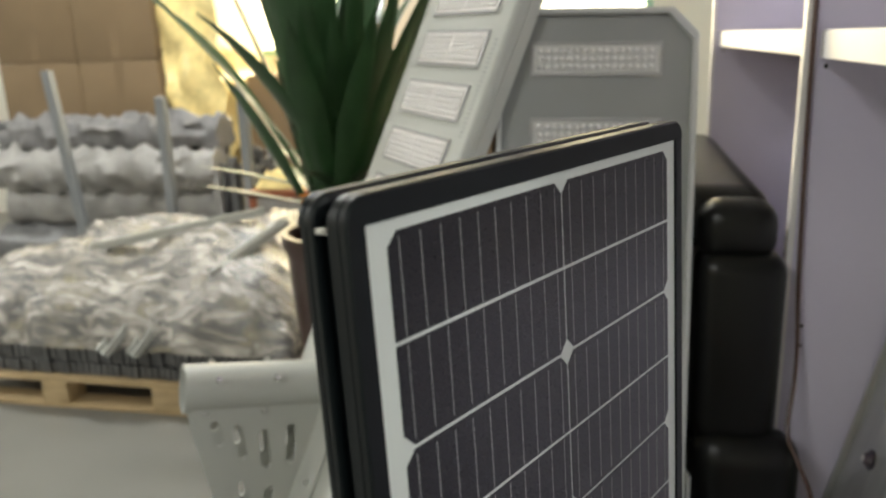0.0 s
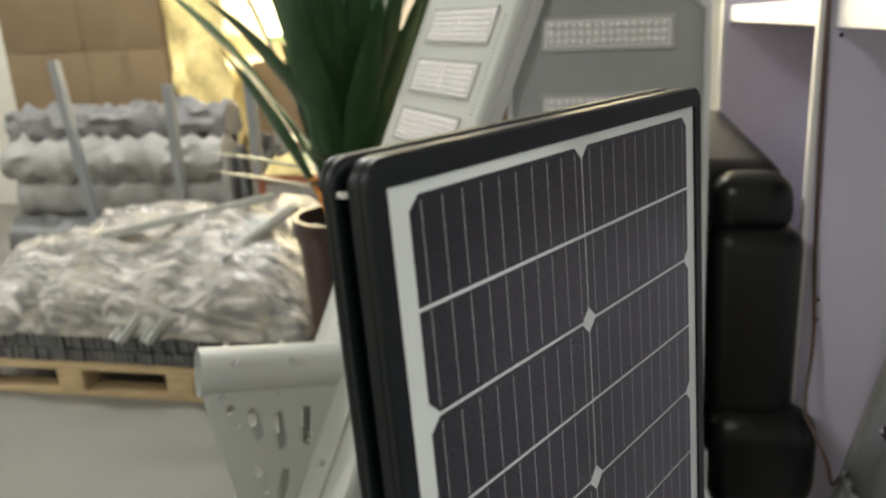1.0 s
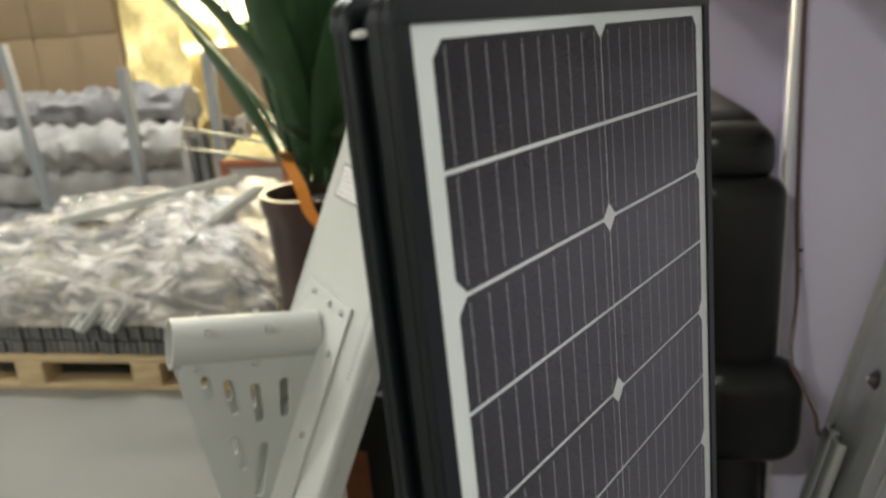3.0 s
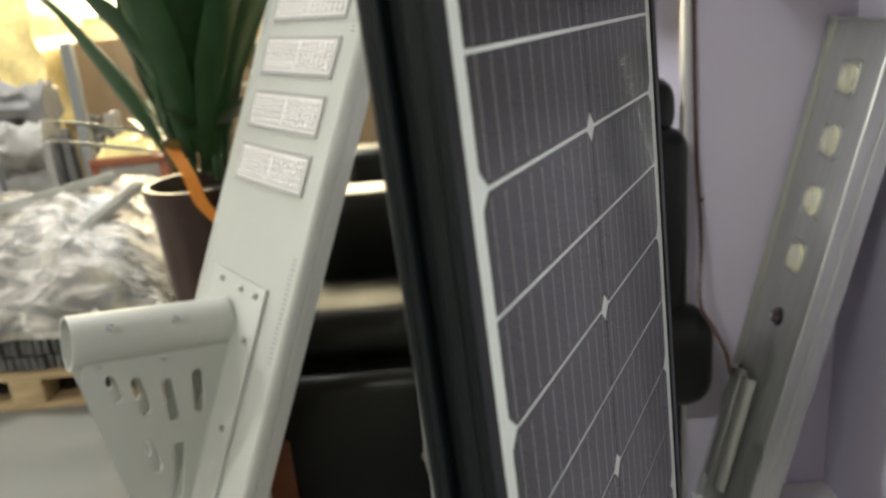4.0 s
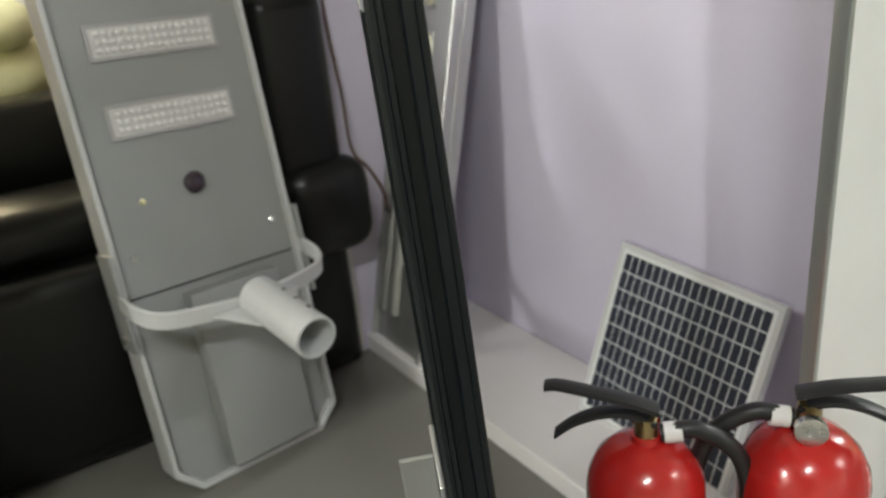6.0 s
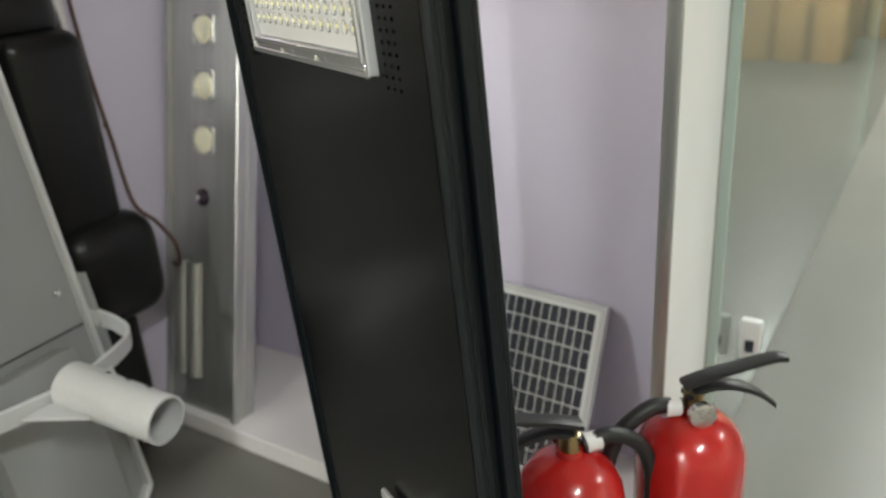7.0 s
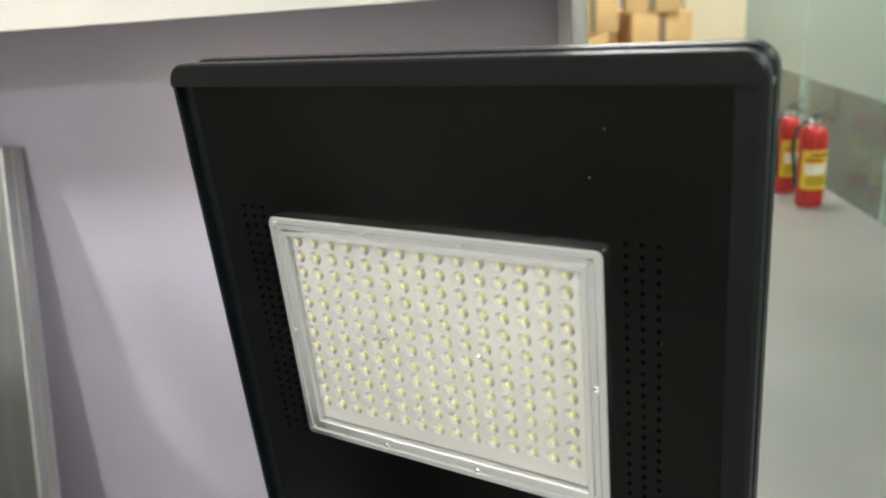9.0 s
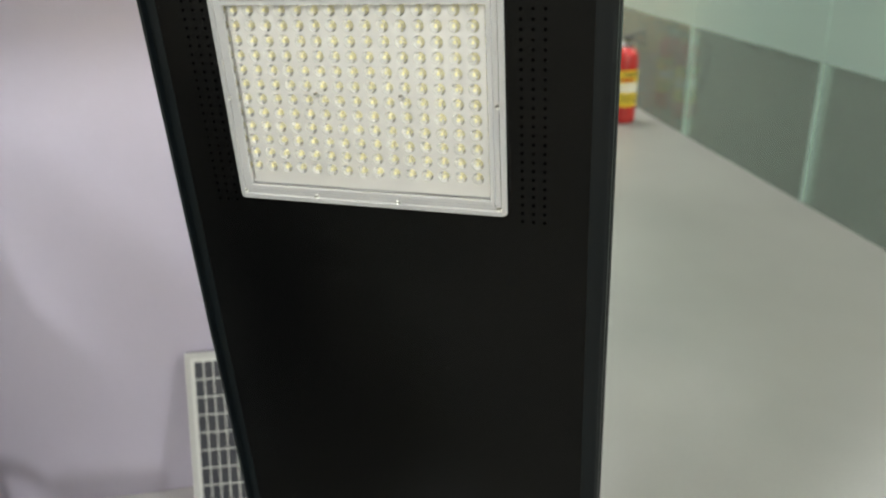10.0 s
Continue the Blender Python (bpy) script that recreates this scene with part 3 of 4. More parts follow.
for x in (0.088, 0.158):
    bm = bmesh.new()
    outline = [(-0.008, -0.60), (-0.008, -1.04), (-0.035, -1.04), (-0.255, -0.70), (-0.262, -0.655)]
    slots = [slot(-0.045, -0.70, 0.035, 0.010, -20), slot(-0.045, -0.86, 0.05, 0.010, -12), slot(-0.095, -0.72, 0.035, 0.010, -25), slot(-0.10, -0.83, 0.03, 0.009, -30),
             slot(-0.150, -0.715, 0.03, 0.010, -30), slot(-0.20, -0.705, 0.02, 0.009, -32)]
    slotted_plate(bm, outline, slots, x, x + 0.005)
    part("gusset", bm, M_LIGHTGREY, lamp_a, "triangular stiffening plate with slots")

# ---- mid grey lamp with five lens bars ----
BU, BV = Vector((0.99055561, 0.13493758, -0.02431918)), Vector((-0.000403, -0.174502, -0.984657))
lamp_b = thing("street_lamp", axes((-0.152, 1.474, 1.253), BU, BU.cross(BV), -BV),
               "mid grey street lamp with curved bracket, leaning on the sofa", "street lamp", "lamps on display")
B0, B1, BT, BB, BC = -0.062, 0.305, 0.092, -1.271, 0.046
octa = [(B0 + BC, BB), (B1 - BC, BB), (B1, BB + BC), (B1, BT - BC), (B1 - BC, BT), (B0 + BC, BT), (B0, BT - BC), (B0, BB + BC)]


def inset(poly, d):
    cx, cz = (B0 + B1) / 2, (BT + BB) / 2
    return [(x - d * (1 if x > cx else -1), z - d * (1 if z > cz else -1)) for x, z in poly]


bm = bmesh.new()
prism(bm, inset(octa, 0.004), 0.0, 0.05)
part("body", bm, M_GREY, lamp_b)
bm = bmesh.new()
loops = [[Vector((x, y, z)) for x, z in inset(octa, d)] for d, y in ((0.0, 0.052), (0.0, -0.014), (0.0015, -0.016), (0.0085, -0.016), (0.010, -0.014), (0.010, 0.0005))]
rings(bm, loops, closed=True)
part("rim", bm, M_RIM, lamp_b, "pale raised rim")
for k in range(5):
    lens_tile(lamp_b, 0.0, 0.033 - 0.1395 * k, 0.243, 0.063, 16, 3, M_LENSPLATE, seam=False)
bm = bmesh.new()
lathe(bm, (0.127, 0, -0.690), (0, -1, 0), [(0, 0.021), (0.004, 0.021), (0.006, 0.0185), (0.012, 0.016), (0.016, 0.010), (0.0175, 0.001)], 24)
part("sensor", bm, M_SENSOR, lamp_b, "dark round motion sensor", smooth=True)
bm = bmesh.new()
lathe(bm, (0.023, 0, -0.703), (0, -1, 0), [(0, 0.005), (0.004, 0.005), (0.007, 0.003), (0.0075, 0.0005)], 12)
part("indicator", bm, M_CREAM, lamp_b, "small cream indicator lamp", smooth=True)
for x in (-0.02, 0.265):
    bm = bmesh.new()
    lathe(bm, (x, 0, -0.80), (0, -1, 0), [(0, 0.006), (0.003, 0.006), (0.0045, 0.004), (0.003, 0.002), (0.003, 0.0002)], 12)
    part("screw", bm, M_SCREW, lamp_b)
# lid seam and battery cover
box_part("lid_seam", (B0 + 0.012, B1 - 0.012, -0.0016, 0.0, -0.8735, -0.8705), M_DARK, lamp_b, b=0)
bm = bmesh.new()
rbox(bm, 0.048, 0.232, -0.045, -0.0005, -1.245, -0.888, b=0.004)
part("battery_cover", bm, M_GREY, lamp_b, "raised rectangular cover", smooth=True)
# bowed bracket, turned about its ends so that the spigot lies level
TIP = Matrix.Translation((0, 0, -0.850)) @ Matrix.Rotation(radians(16.5), 4, "X") @ Matrix.Translation((0, 0, 0.850))


def tip(bm):
    bm.transform(TIP)
    return bm


BZ = -0.860
bow = bend([(B0 - 0.003, 0.012, BZ), (B0 - 0.003, -0.075, BZ), (B0 + 0.03, -0.135, BZ), (0.07, -0.165, BZ), (0.122, -0.170, BZ), (0.174, -0.165, BZ),
            (B1 - 0.03, -0.135, BZ), (B1 + 0.003, -0.075, BZ), (B1 + 0.003, 0.012, BZ)], 6)
bm = bmesh.new()
loops = []
for i, p in enumerate(bow):
    d = (bow[min(i + 1, len(bow) - 1)] - bow[max(i - 1, 0)]).normalized()
    nrm = Vector((d.y, -d.x, 0))
    loops.append([p + nrm * a + Vector((0, 0, b)) for a, b in ((0.004, -0.016), (0.004, 0.014), (0.002, 0.016), (-0.002, 0.016), (-0.004, 0.014), (-0.004, -0.016))])
rings(bm, loops)
part("bowed_arm", tip(bm), M_RIM, lamp_b, "pale grey bowed flat-bar arm", smooth=True)
for x in (B0 - 0.008, B1 + 0.001):
    box_part("arm_plate", (x, x + 0.007, -0.03, 0.045, -0.965, -0.78), M_GREY, lamp_b, b=0.001, label="side plate of the arm")
    bm = bmesh.new()
    lathe(bm, (x + (0 if x < 0 else 0.007), 0.01, -0.94), (-1 if x < 0 else 1, 0, 0), [(0, 0.008), (0.004, 0.008), (0.006, 0.005)], 10)
    part("bolt", bm, M_SCREW, lamp_b)
bm = bmesh.new()
pipe(bm, (0.122, -0.175, -0.850), (0.122, -0.365, -0.850), 0.0375, 0.0335, 40)
spig = part("spigot", tip(bm), M_RIM, lamp_b, "pale grey tubular spigot", smooth=True)
# disc closing the tube, coloured dark for the shade deep inside
bm = bmesh.new()
lathe(bm, (0.122, -0.178, -0.850), (0, 1, 0), [(0, 0.0335), (0.004, 0.0335)], 32)
part("spigot_shade_disc", tip(bm), M_DARK, lamp_b)
for dy in (-0.24, -0.28, -0.32):
    bm = bmesh.new()
    lathe(bm, (0.122 + 0.016, dy, -0.850 + 0.034), (0.42, 0, 0.9), [(-0.003, 0.0038), (0.001, 0.0038), (0.001, 0.002)], 10)
    part("grub_screw", tip(bm), M_DARK, lamp_b)
for s in (-1, 1):
    bm = bmesh.new()
    tri = [(0.122 + s * 0.036, -0.172), (0.122 + s * 0.085, -0.168), (0.122 + s * 0.036, -0.25)]
    rings(bm, [[Vector((x, y, -0.867)) for x, y in tri], [Vector((x, y, -0.862)) for x, y in tri]])
    part("web", tip(bm), M_RIM, lamp_b)

# ---- slim aluminium lamp with single round lights ----
CD = Vector((0.2247, -0.0044, 0.9744)).normalized()
CY = Vector((0, 1, 0)) - CD * CD.y
CY.normalize()
CX = -CY
# local x runs towards -y, local y into the wall, local z up the strip
lamp_c = thing("street_lamp", axes((0.588, 1.398, 0.964), CX, CD.cross(CX), CD),
               "slim brushed aluminium street lamp leaning against the lilac wall", "street lamp", "lamps on display")
C0, C1, CT, CB = -0.112, 0.112, 0.098, -0.943
bm = bmesh.new()
prof = [(C0, 0.045), (C0, -0.008), (C0 + 0.004, -0.010), (C0 + 0.010, -0.010), (C0 + 0.012, 0.0), (C1 - 0.012, 0.0), (C1 - 0.010, -0.010), (C1 - 0.004, -0.010), (C1, -0.008),
        (C1, 0.010), (C1 - 0.003, 0.012), (C1 - 0.003, 0.017), (C1, 0.019), (C1, 0.045)]
rings(bm, [[Vector((x, y, z)) for x, y in prof] for z in (CB, CT)])
part("body", bm, M_STEEL, lamp_c, "brushed aluminium extrusion")
box_part("end_cap", (C0, C1, -0.010, 0.045, CT, CT + 0.005), M_STEEL, lamp_c, b=0.001)
for k in range(4):
    z = -0.1125 * k
    bm = bmesh.new()
    frame_loft(bm, -0.034, 0.034, z - 0.034, z + 0.034, 0.013, [(0, 0), (0, -0.003), (0.002, -0.004), (0.005, -0.003), (0.005, 0)], seg=4)
    part("light_seat", bm, M_STEEL, lamp_c, "square pressed seat")
    bm = bmesh.new()
    lathe(bm, (0, 0, z), (0, -1, 0), [(0, 0.0275), (0.002, 0.0275), (0.003, 0.0265)], 28)
    part("reflector", bm, M_PHOSPHOR, lamp_c, "pale yellow reflector")
    bm = bmesh.new()
    lathe(bm, (0, -0.003, z), (0, -1, 0), [(0, 0.0268), (0.004, 0.0245), (0.008, 0.017), (0.0100, 0.007), (0.0105, 0.0005)], 28)
    o = part("lens", bm, M_DOME, lamp_c, "clear round lens", smooth=True)
    o.visible_shadow = False
bm = bmesh.new()
lathe(bm, (0.0, 0, -0.459), (0, -1, 0), [(0, 0.019), (0.003, 0.019), (0.004, 0.014), (0.012, 0.011), (0.016, 0.005), (0.0165, 0.0005)], 20)
part("sensor", bm, M_SENSOR, lamp_c, "small dark sensor", smooth=True)
# small white button stands in for the highlight on the sensor
bm = bmesh.new()
lathe(bm, (0.0, -0.012, -0.459), (0, -1, 0), [(0, 0.007), (0.004, 0.0055), (0.006, 0.0005)], 16)
part("sensor_highlight", bm, M_WHITE, lamp_c, smooth=True)
# clamp half shells near the foot
for s in (-1, 1):
    bm = bmesh.new()
    xs_ = -0.035 + s * 0.022
    arc = [(xs_ + 0.024 * math.sin(a), -0.006 - 0.022 * math.cos(a)) for a in [radians(v) for v in range(-80, 81, 16)]]
    arc += [(xs_ + 0.020 * math.sin(a), -0.006 - 0.018 * math.cos(a)) for a in [radians(v) for v in range(80, -81, -16)]]
    rings(bm, [[Vector((x, y, z)) for x, y in arc] for z in (-0.86, -0.60)])
    part("clamp_shell", bm, M_STEEL, lamp_c, "pale half-round clamp shell", smooth=True)


# ---- small solar panel on the plinth ----
s_base, s_top, s_side = Vector((0.522, 0.920, 0.046)), Vector((0.637, 0.906, 0.382)), Vector((0.0, -1.0, 0.0))
sz = (s_top - s_base)
S_H = sz.length
sz.normalize()
sx = (s_side - sz * s_side.dot(sz)).normalized()
small = thing("portable_solar_panel", axes(s_base, sx, sz.cross(sx), sz), "small solar panel with pale aluminium frame leaning on the lilac wall", "solar panel")
S_W = 0.358
bm = bmesh.new()
frame_loft(bm, 0, S_W, 0, S_H, 0.001, [(0, 0), (0, 0.017), (0.012, 0.017), (0.012, 0.004), (0.0105, 0.0)], seg=1)
part("frame", bm, M_RIM, small, "pale aluminium frame")
sheet = box_part("backsheet", (0.0105, S_W - 0.0105, 0.0015, 0.0045, 0.0105, S_H - 0.0105), M_SHEET, small, b=0, label="white backsheet")
NXS, NZS = 18, 9
cw, chh = (S_W - 0.034) / NXS, (S_H - 0.034) / NZS
bm = bmesh.new()
rbox(bm, 0, cw - 0.0024, 0, 0.0006, 0, chh - 0.0026)
me = bpy.data.meshes.new("cell")
bm.to_mesh(me)
bm.free()
for i in range(NXS):
    for k in range(NZS):
        o = part_of("cell", me, M_BLUECELL, sheet)
        o.location = (0.017 + i * cw + 0.0012, 0.0008, 0.017 + k * chh + 0.0013)

# ---- fire extinguishers ----


def extinguisher(x, y, turn, k=1.0):
    e = thing("fire_extinguisher", pose(x, y, 0, 0, 0, turn) @ Matrix.Diagonal((k, k, k, 1)),
              "red fire extinguisher with black hose and yellow label on the floor", "fire extinguisher", "fire extinguishers")
    bm = bmesh.new()
    lathe(bm, (0, 0, 0), (0, 0, 1), [(0, 0.062), (0.012, 0.068), (0.03, 0.070), (0.365, 0.070), (0.385, 0.067), (0.405, 0.058), (0.420, 0.044), (0.428, 0.030), (0.432, 0.018), (0.440, 0.017)], 40)
    part("cylinder", bm, M_RED, e, "glossy red cylinder", smooth=True)
    bm = bmesh.new()
    lathe(bm, (0, 0, 0.410), (0, 0, 1), [(0, 0.021), (0.012, 0.021), (0.013, 0.014), (0.045, 0.013), (0.047, 0.009)], 20)
    part("valve", bm, M_BRASS, e, "brass valve", smooth=True)
    bm = bmesh.new()
    lathe(bm, (0, -0.012, 0.436), (0, -1, 0), [(0, 0.006), (0.010, 0.006), (0.010, 0.017), (0.020, 0.017), (0.021, 0.015)], 24)
    g = part("gauge", bm, M_SCREW, e, "round pressure gauge", smooth=True)
    for nm, z0, pts in (("handle", 0.455, [(-0.012, 0.450), (0.02, 0.461), (0.05, 0.458), (0.082, 0.444), (0.106, 0.424)]),
                        ("lever", 0.47, [(-0.015, 0.466), (0.02, 0.477), (0.06, 0.485), (0.100, 0.492), (0.116, 0.490)])):
        bm = bmesh.new()
        line = bend([(a, 0, b) for a, b in pts], 5)
        loops = []
        for i, p in enumerate(line):
            w = 0.012 - 0.003 * i / len(line)
            loops.append([p + Vector((0, a * w, b * 0.004)) for a, b in ((-1, -1), (1, -1), (1.0, 0.5), (0.6, 1), (-0.6, 1), (-1.0, 0.5))])
        rings(bm, loops)
        part(nm, bm, M_RUBBER, e, "black squeeze %s" % nm, smooth=True)
    bm = bmesh.new()
    sweep(bm, bend([(-0.016, 0, 0.434), (-0.06, -0.005, 0.438), (-0.105, -0.012, 0.40), (-0.118, -0.014, 0.32), (-0.100, -0.010, 0.20), (-0.088, -0.006, 0.10)], 8), 0.0105, 12)
    part("hose", bm, M_RUBBER, e, "black rubber hose", smooth=True)
    bm = bmesh.new()
    cyl(bm, (-0.020, -0.001, 0.434), (-0.040, -0.003, 0.436), 0.0125, 16)
    part("hose_collar", bm, M_WHITE, e, "white hose collar", smooth=True)
    bm = bmesh.new()
    lab = [[Vector((0.0706 * math.sin(radians(a)), -0.0706 * math.cos(radians(a)), z)) for z in (0.10, 0.305)] for a in range(-75, 76, 10)]
    vs = [[bm.verts.new(p) for p in c] for c in lab]
    for a, b in zip(vs, vs[1:]):
        bm.faces.new((a[0], b[0], b[1], a[1]))
    lb = part("label", bm, M_YELLOW, e, "yellow and white printed label", smooth=True)
    for z0, z1, a0, a1, mt in ((0.275, 0.288, -40, 40, M_DARK), (0.245, 0.262, -55, 20, M_RED), (0.18, 0.235, -60, 60, M_WHITE), (0.15, 0.16, -50, 35, M_DARK), (0.125, 0.135, -50, 45, M_DARK)):
        bm = bmesh.new()
        vs = [[bm.verts.new((0.0710 * math.sin(radians(a)), -0.0710 * math.cos(radians(a)), z)) for z in (z0, z1)] for a in np.linspace(a0, a1, 9)]
        for a, b in zip(vs, vs[1:]):
            bm.faces.new((a[0], b[0], b[1], a[1]))
        part("print_bar", bm, mt, lb)
    for o in e.children:
        if o.name.split(".")[0] in ("valve", "gauge", "handle", "lever", "hose", "hose_collar"):
            o.location.z = 0.008
    return e


extinguisher(0.301, 0.307, -52, 0.985)
extinguisher(0.164, 0.414, 132, 0.96)
extinguisher(3.78, -1.10, -60)
extinguisher(3.50, -1.13, -80)

# ---- sofa behind the lamps ----
sofa = thing("leather_sofa", pose(0, 0, 0), "black leather sofa with padded arms and dark red wooden feet", "sofa")


def cushion(name, d, b, label="", m=None):
    bm = bmesh.new()
    rbox(bm, *d, b=b, seg=5, m=m)
    return part(name, bm, M_LEATHER, sofa, label, smooth=True)


cushion("base", (-0.52, 0.31, 1.455, 3.3, 0.012, 0.32), 0.02)
cushion("arm", (-0.56, 0.14, 1.45, 1.80, 0.015, 0.43), 0.04, "upholstered near arm")
cushion("arm_pad", (-0.58, 0.14, 1.53, 1.80, 0.415, 0.54), 0.05, "padded top of the arm")
cushion("far_arm", (-0.56, 0.13, 3.20, 3.42, 0.07, 0.60), 0.05, "upholstered far arm")
cushion("backrest", (0.14, 0.42, 1.60, 3.35, 0.12, 0.765), 0.05, "upholstered backrest")
cushion("lower_back", (0.14, 0.515, 1.585, 3.36, 0.04, 0.43), 0.09)
cushion("back_end", (0.165, 0.327, 1.435, 1.60, 0.50, 0.89), 0.038, "padded end of the backrest")
cushion("back_bulge", (0.165, 0.374, 1.395, 1.515, 0.315, 0.535), 0.059, "rounded end of the armrest")
cushion("back_foot", (0.10, 0.312, 1.44, 1.60, 0.02, 0.36), 0.04)
cushion("headrest", (0.02, 0.312, 1.535, 2.45, 0.865, 1.0), 0.06, "rolled headrest")
cushion("headrest_end", (0.165, 0.312, 1.465, 1.58, 0.865, 0.985), 0.045)
cushion("back_core", (0.02, 0.30, 1.53, 1.60, 0.05, 0.90), 0.02)
cushion("bolster", (-0.54, 0.12, 1.98, 2.20, 0.40, 0.69), 0.05, "upright bolster cushion")
for y in (1.82, 2.52):
    cushion("seat_cushion", (-0.54, 0.14, y, y + 0.68, 0.30, 0.47), 0.05, "thick seat cushion")
for x, y in ((-0.545, 1.475), (-0.545, 3.36), (0.40, 1.66), (0.40, 3.3)):
    bm = bmesh.new()
    rings(bm, [[Vector((x + a * w, y + b * w, z)) for a, b in ((-1, -1), (1, -1), (1, 1), (-1, 1))] for z, w in ((0, 0.022), (0.09, 0.03), (0.30, 0.028))])
    part("foot", bm, M_WOODRED, sofa, "dark red wooden foot")
# cream cushion on the sofa
c = thing("cushion", pose(-0.20, 2.42, 0.60, 8, -8, 15), "cream yellow striped cushion lying on the sofa", "cushion")
for k, (dx, dz, r) in enumerate(((0, 0, 0.13), (0.02, 0.14, 0.12), (0.0, 0.27, 0.10))):
    bm = bmesh.new()
    bmesh.ops.create_uvsphere(bm, u_segments=24, v_segments=16, radius=1)
    for v in bm.verts:
        v.co = Vector((dx + v.co.x * r, v.co.y * 0.20, dz + v.co.z * r * 0.72))
    part("roll", bm, M_CREAM, c, smooth=True)

# ---- cable on the divider ----
bm = bmesh.new()
sweep(bm, bend([(0.338, 1.505, 2.1), (0.343, 1.508, 1.6), (0.346, 1.510, 1.2), (0.356, 1.510, 0.85), (0.362, 1.49, 0.66), (0.345, 1.44, 0.545), (0.357, 1.395, 0.505), (0.378, 1.38, 0.455), (0.395, 1.40, 0.40), (0.43, 1.47, 0.375), (0.47, 1.505, 0.365)], 8), 0.0042, 8)
tagged(part("cable", bm, M_CABLE, None, "thin brown cable hanging down the divider", smooth=True), category="cable")

# ---- plant ----
rng = random.Random(4)
plant = thing("potted_plant", pose(-0.88, 2.35, 0), "tall green plant with strap leaves in a red-brown pot", "plant")
bm = bmesh.new()
lathe(bm, (0, 0, 0), (0, 0, 1), [(0, 0.12), (0.05, 0.14), (0.46, 0.165), (0.62, 0.175), (0.66, 0.19), (0.70, 0.19), (0.70, 0.17), (0.64, 0.16)], 32)
part("pot", bm, M_POT, plant, "glazed red-brown pot", smooth=True)
bm = bmesh.new()
lathe(bm, (0, 0, 0.645), (0, 0, 1), [(0, 0.162), (0.004, 0.16)], 24)
part("soil", bm, M_DARK, plant)
for s in range(4):
    a = rng.uniform(0, 6.28)
    bm = bmesh.new()
    top = Vector((0.10 * math.cos(a + 0.4), 0.10 * math.sin(a + 0.4), rng.uniform(0.85, 1.15)))
    sweep(bm, bend([(0.06 * math.cos(a), 0.06 * math.sin(a), 0.70), (0.07 * math.cos(a), 0.07 * math.sin(a), 0.85), top], 4), 0.014, 8)
    part("stem", bm, M_LEAF, plant, smooth=True)
for k in range(66):
    a = rng.uniform(0, 6.283)
    L = rng.uniform(0.55, 1.0)
    z0 = rng.uniform(0.72, 0.98)
    up = rng.uniform(0.98, 1.5) if k > 14 else rng.uniform(0.2, 0.9)
    w = rng.uniform(0.028, 0.046)
    d = Vector((math.cos(a), math.sin(a), 0))
    side = Vector((-d.y, d.x, 0))
    if k <= 14:
        L *= 0.42
    droop = rng.uniform(0.05, 0.6)
    bm = bmesh.new()
    rows_ = []
    for i in range(11):
        t = i / 10
        el = up - droop * t * t
        p = Vector((0.08 * d.x, 0.08 * d.y, z0)) if i == 0 else p + (L / 10) * (d * math.cos(el) + Vector((0, 0, math.sin(el))))
        ww = w * (0.35 + 1.3 * t if t < 0.5 else 1.0) * (1 - max(0, (t - 0.45) / 0.55) ** 1.8 * 0.97)
        dip = (d * math.sin(el) - Vector((0, 0, math.cos(el)))) * 0.3 * ww
        sway = side * 0.02 * math.sin(3 * t + k)
        rows_.append([bm.verts.new(p + sway - side * ww), bm.verts.new(p + sway + dip), bm.verts.new(p + sway + side * ww)])
    for r0, r1 in zip(rows_, rows_[1:]):
        for j in (0, 1):
            bm.faces.new((r0[j], r0[j + 1], r1[j + 1], r1[j]))
    part("leaf", bm, M_LEAF, plant, smooth=True)
bm = bmesh.new()
line = bend([(-0.02, -0.215, 0.86), (0.03, -0.235, 0.76), (0.05, -0.235, 0.68), (0.10, -0.235, 0.60), (0.09, -0.24, 0.52)], 6)
loops = [[p + Vector((0.020, 0, 0.0)), p + Vector((0.02, 0.003, 0)), p + Vector((-0.02, 0.003, 0)), p + Vector((-0.02, 0, 0))] for p in line]
rings(bm, loops)
tagged(part("ribbon", bm, M_ORANGE, plant, "orange gift ribbon"), "")

# ---- pallets with goods ----


def pallet(x, y, w, d):
    p = thing("pallet", pose(x, y, 0), "pale softwood pallet on the floor", "pallet", "pallets")
    for k in range(7):
        yy = k * (d - 0.09) / 6
        box_part("deck_board", (0, w, yy, yy + 0.09, 0.105, 0.125), M_PINE, p)
    for k in range(3):
        yy = k * (d - 0.10) / 2
        box_part("bottom_board", (0, w, yy, yy + 0.10, 0.0, 0.018), M_PINE, p)
        for j in range(4):
            xx = j * (w - 0.11) / 3
            box_part("block", (xx, xx + 0.11, yy, yy + 0.10, 0.018, 0.085), M_PINE, p)
    for j in range(4):
        xx = j * (w - 0.11) / 3
        box_part("stringer", (xx, xx + 0.11, 0, d, 0.085, 0.105), M_PINE, p)
    return p


pallet(-2.55, 2.28, 1.5, 1.05)
pallet(-2.75, 3.45, 1.6, 0.9)
# ribbed stack of profiles, then the wrapped heap
ribs = thing("profile_stack", pose(-2.5, 2.3, 0.126), "stack of dark grey ribbed profiles lying on the pallet", "metal profiles")
for r in range(2):
    for k in range(56):
        x = k * 0.0265
        bm = bmesh.new()
        rbox(bm, x, x + 0.021, rng.uniform(0, 0.012), 0.98, 0.056 * r, 0.056 * r + 0.050, b=0.003, seg=1)
        part("profile", bm, M_BUNDLE, ribs)


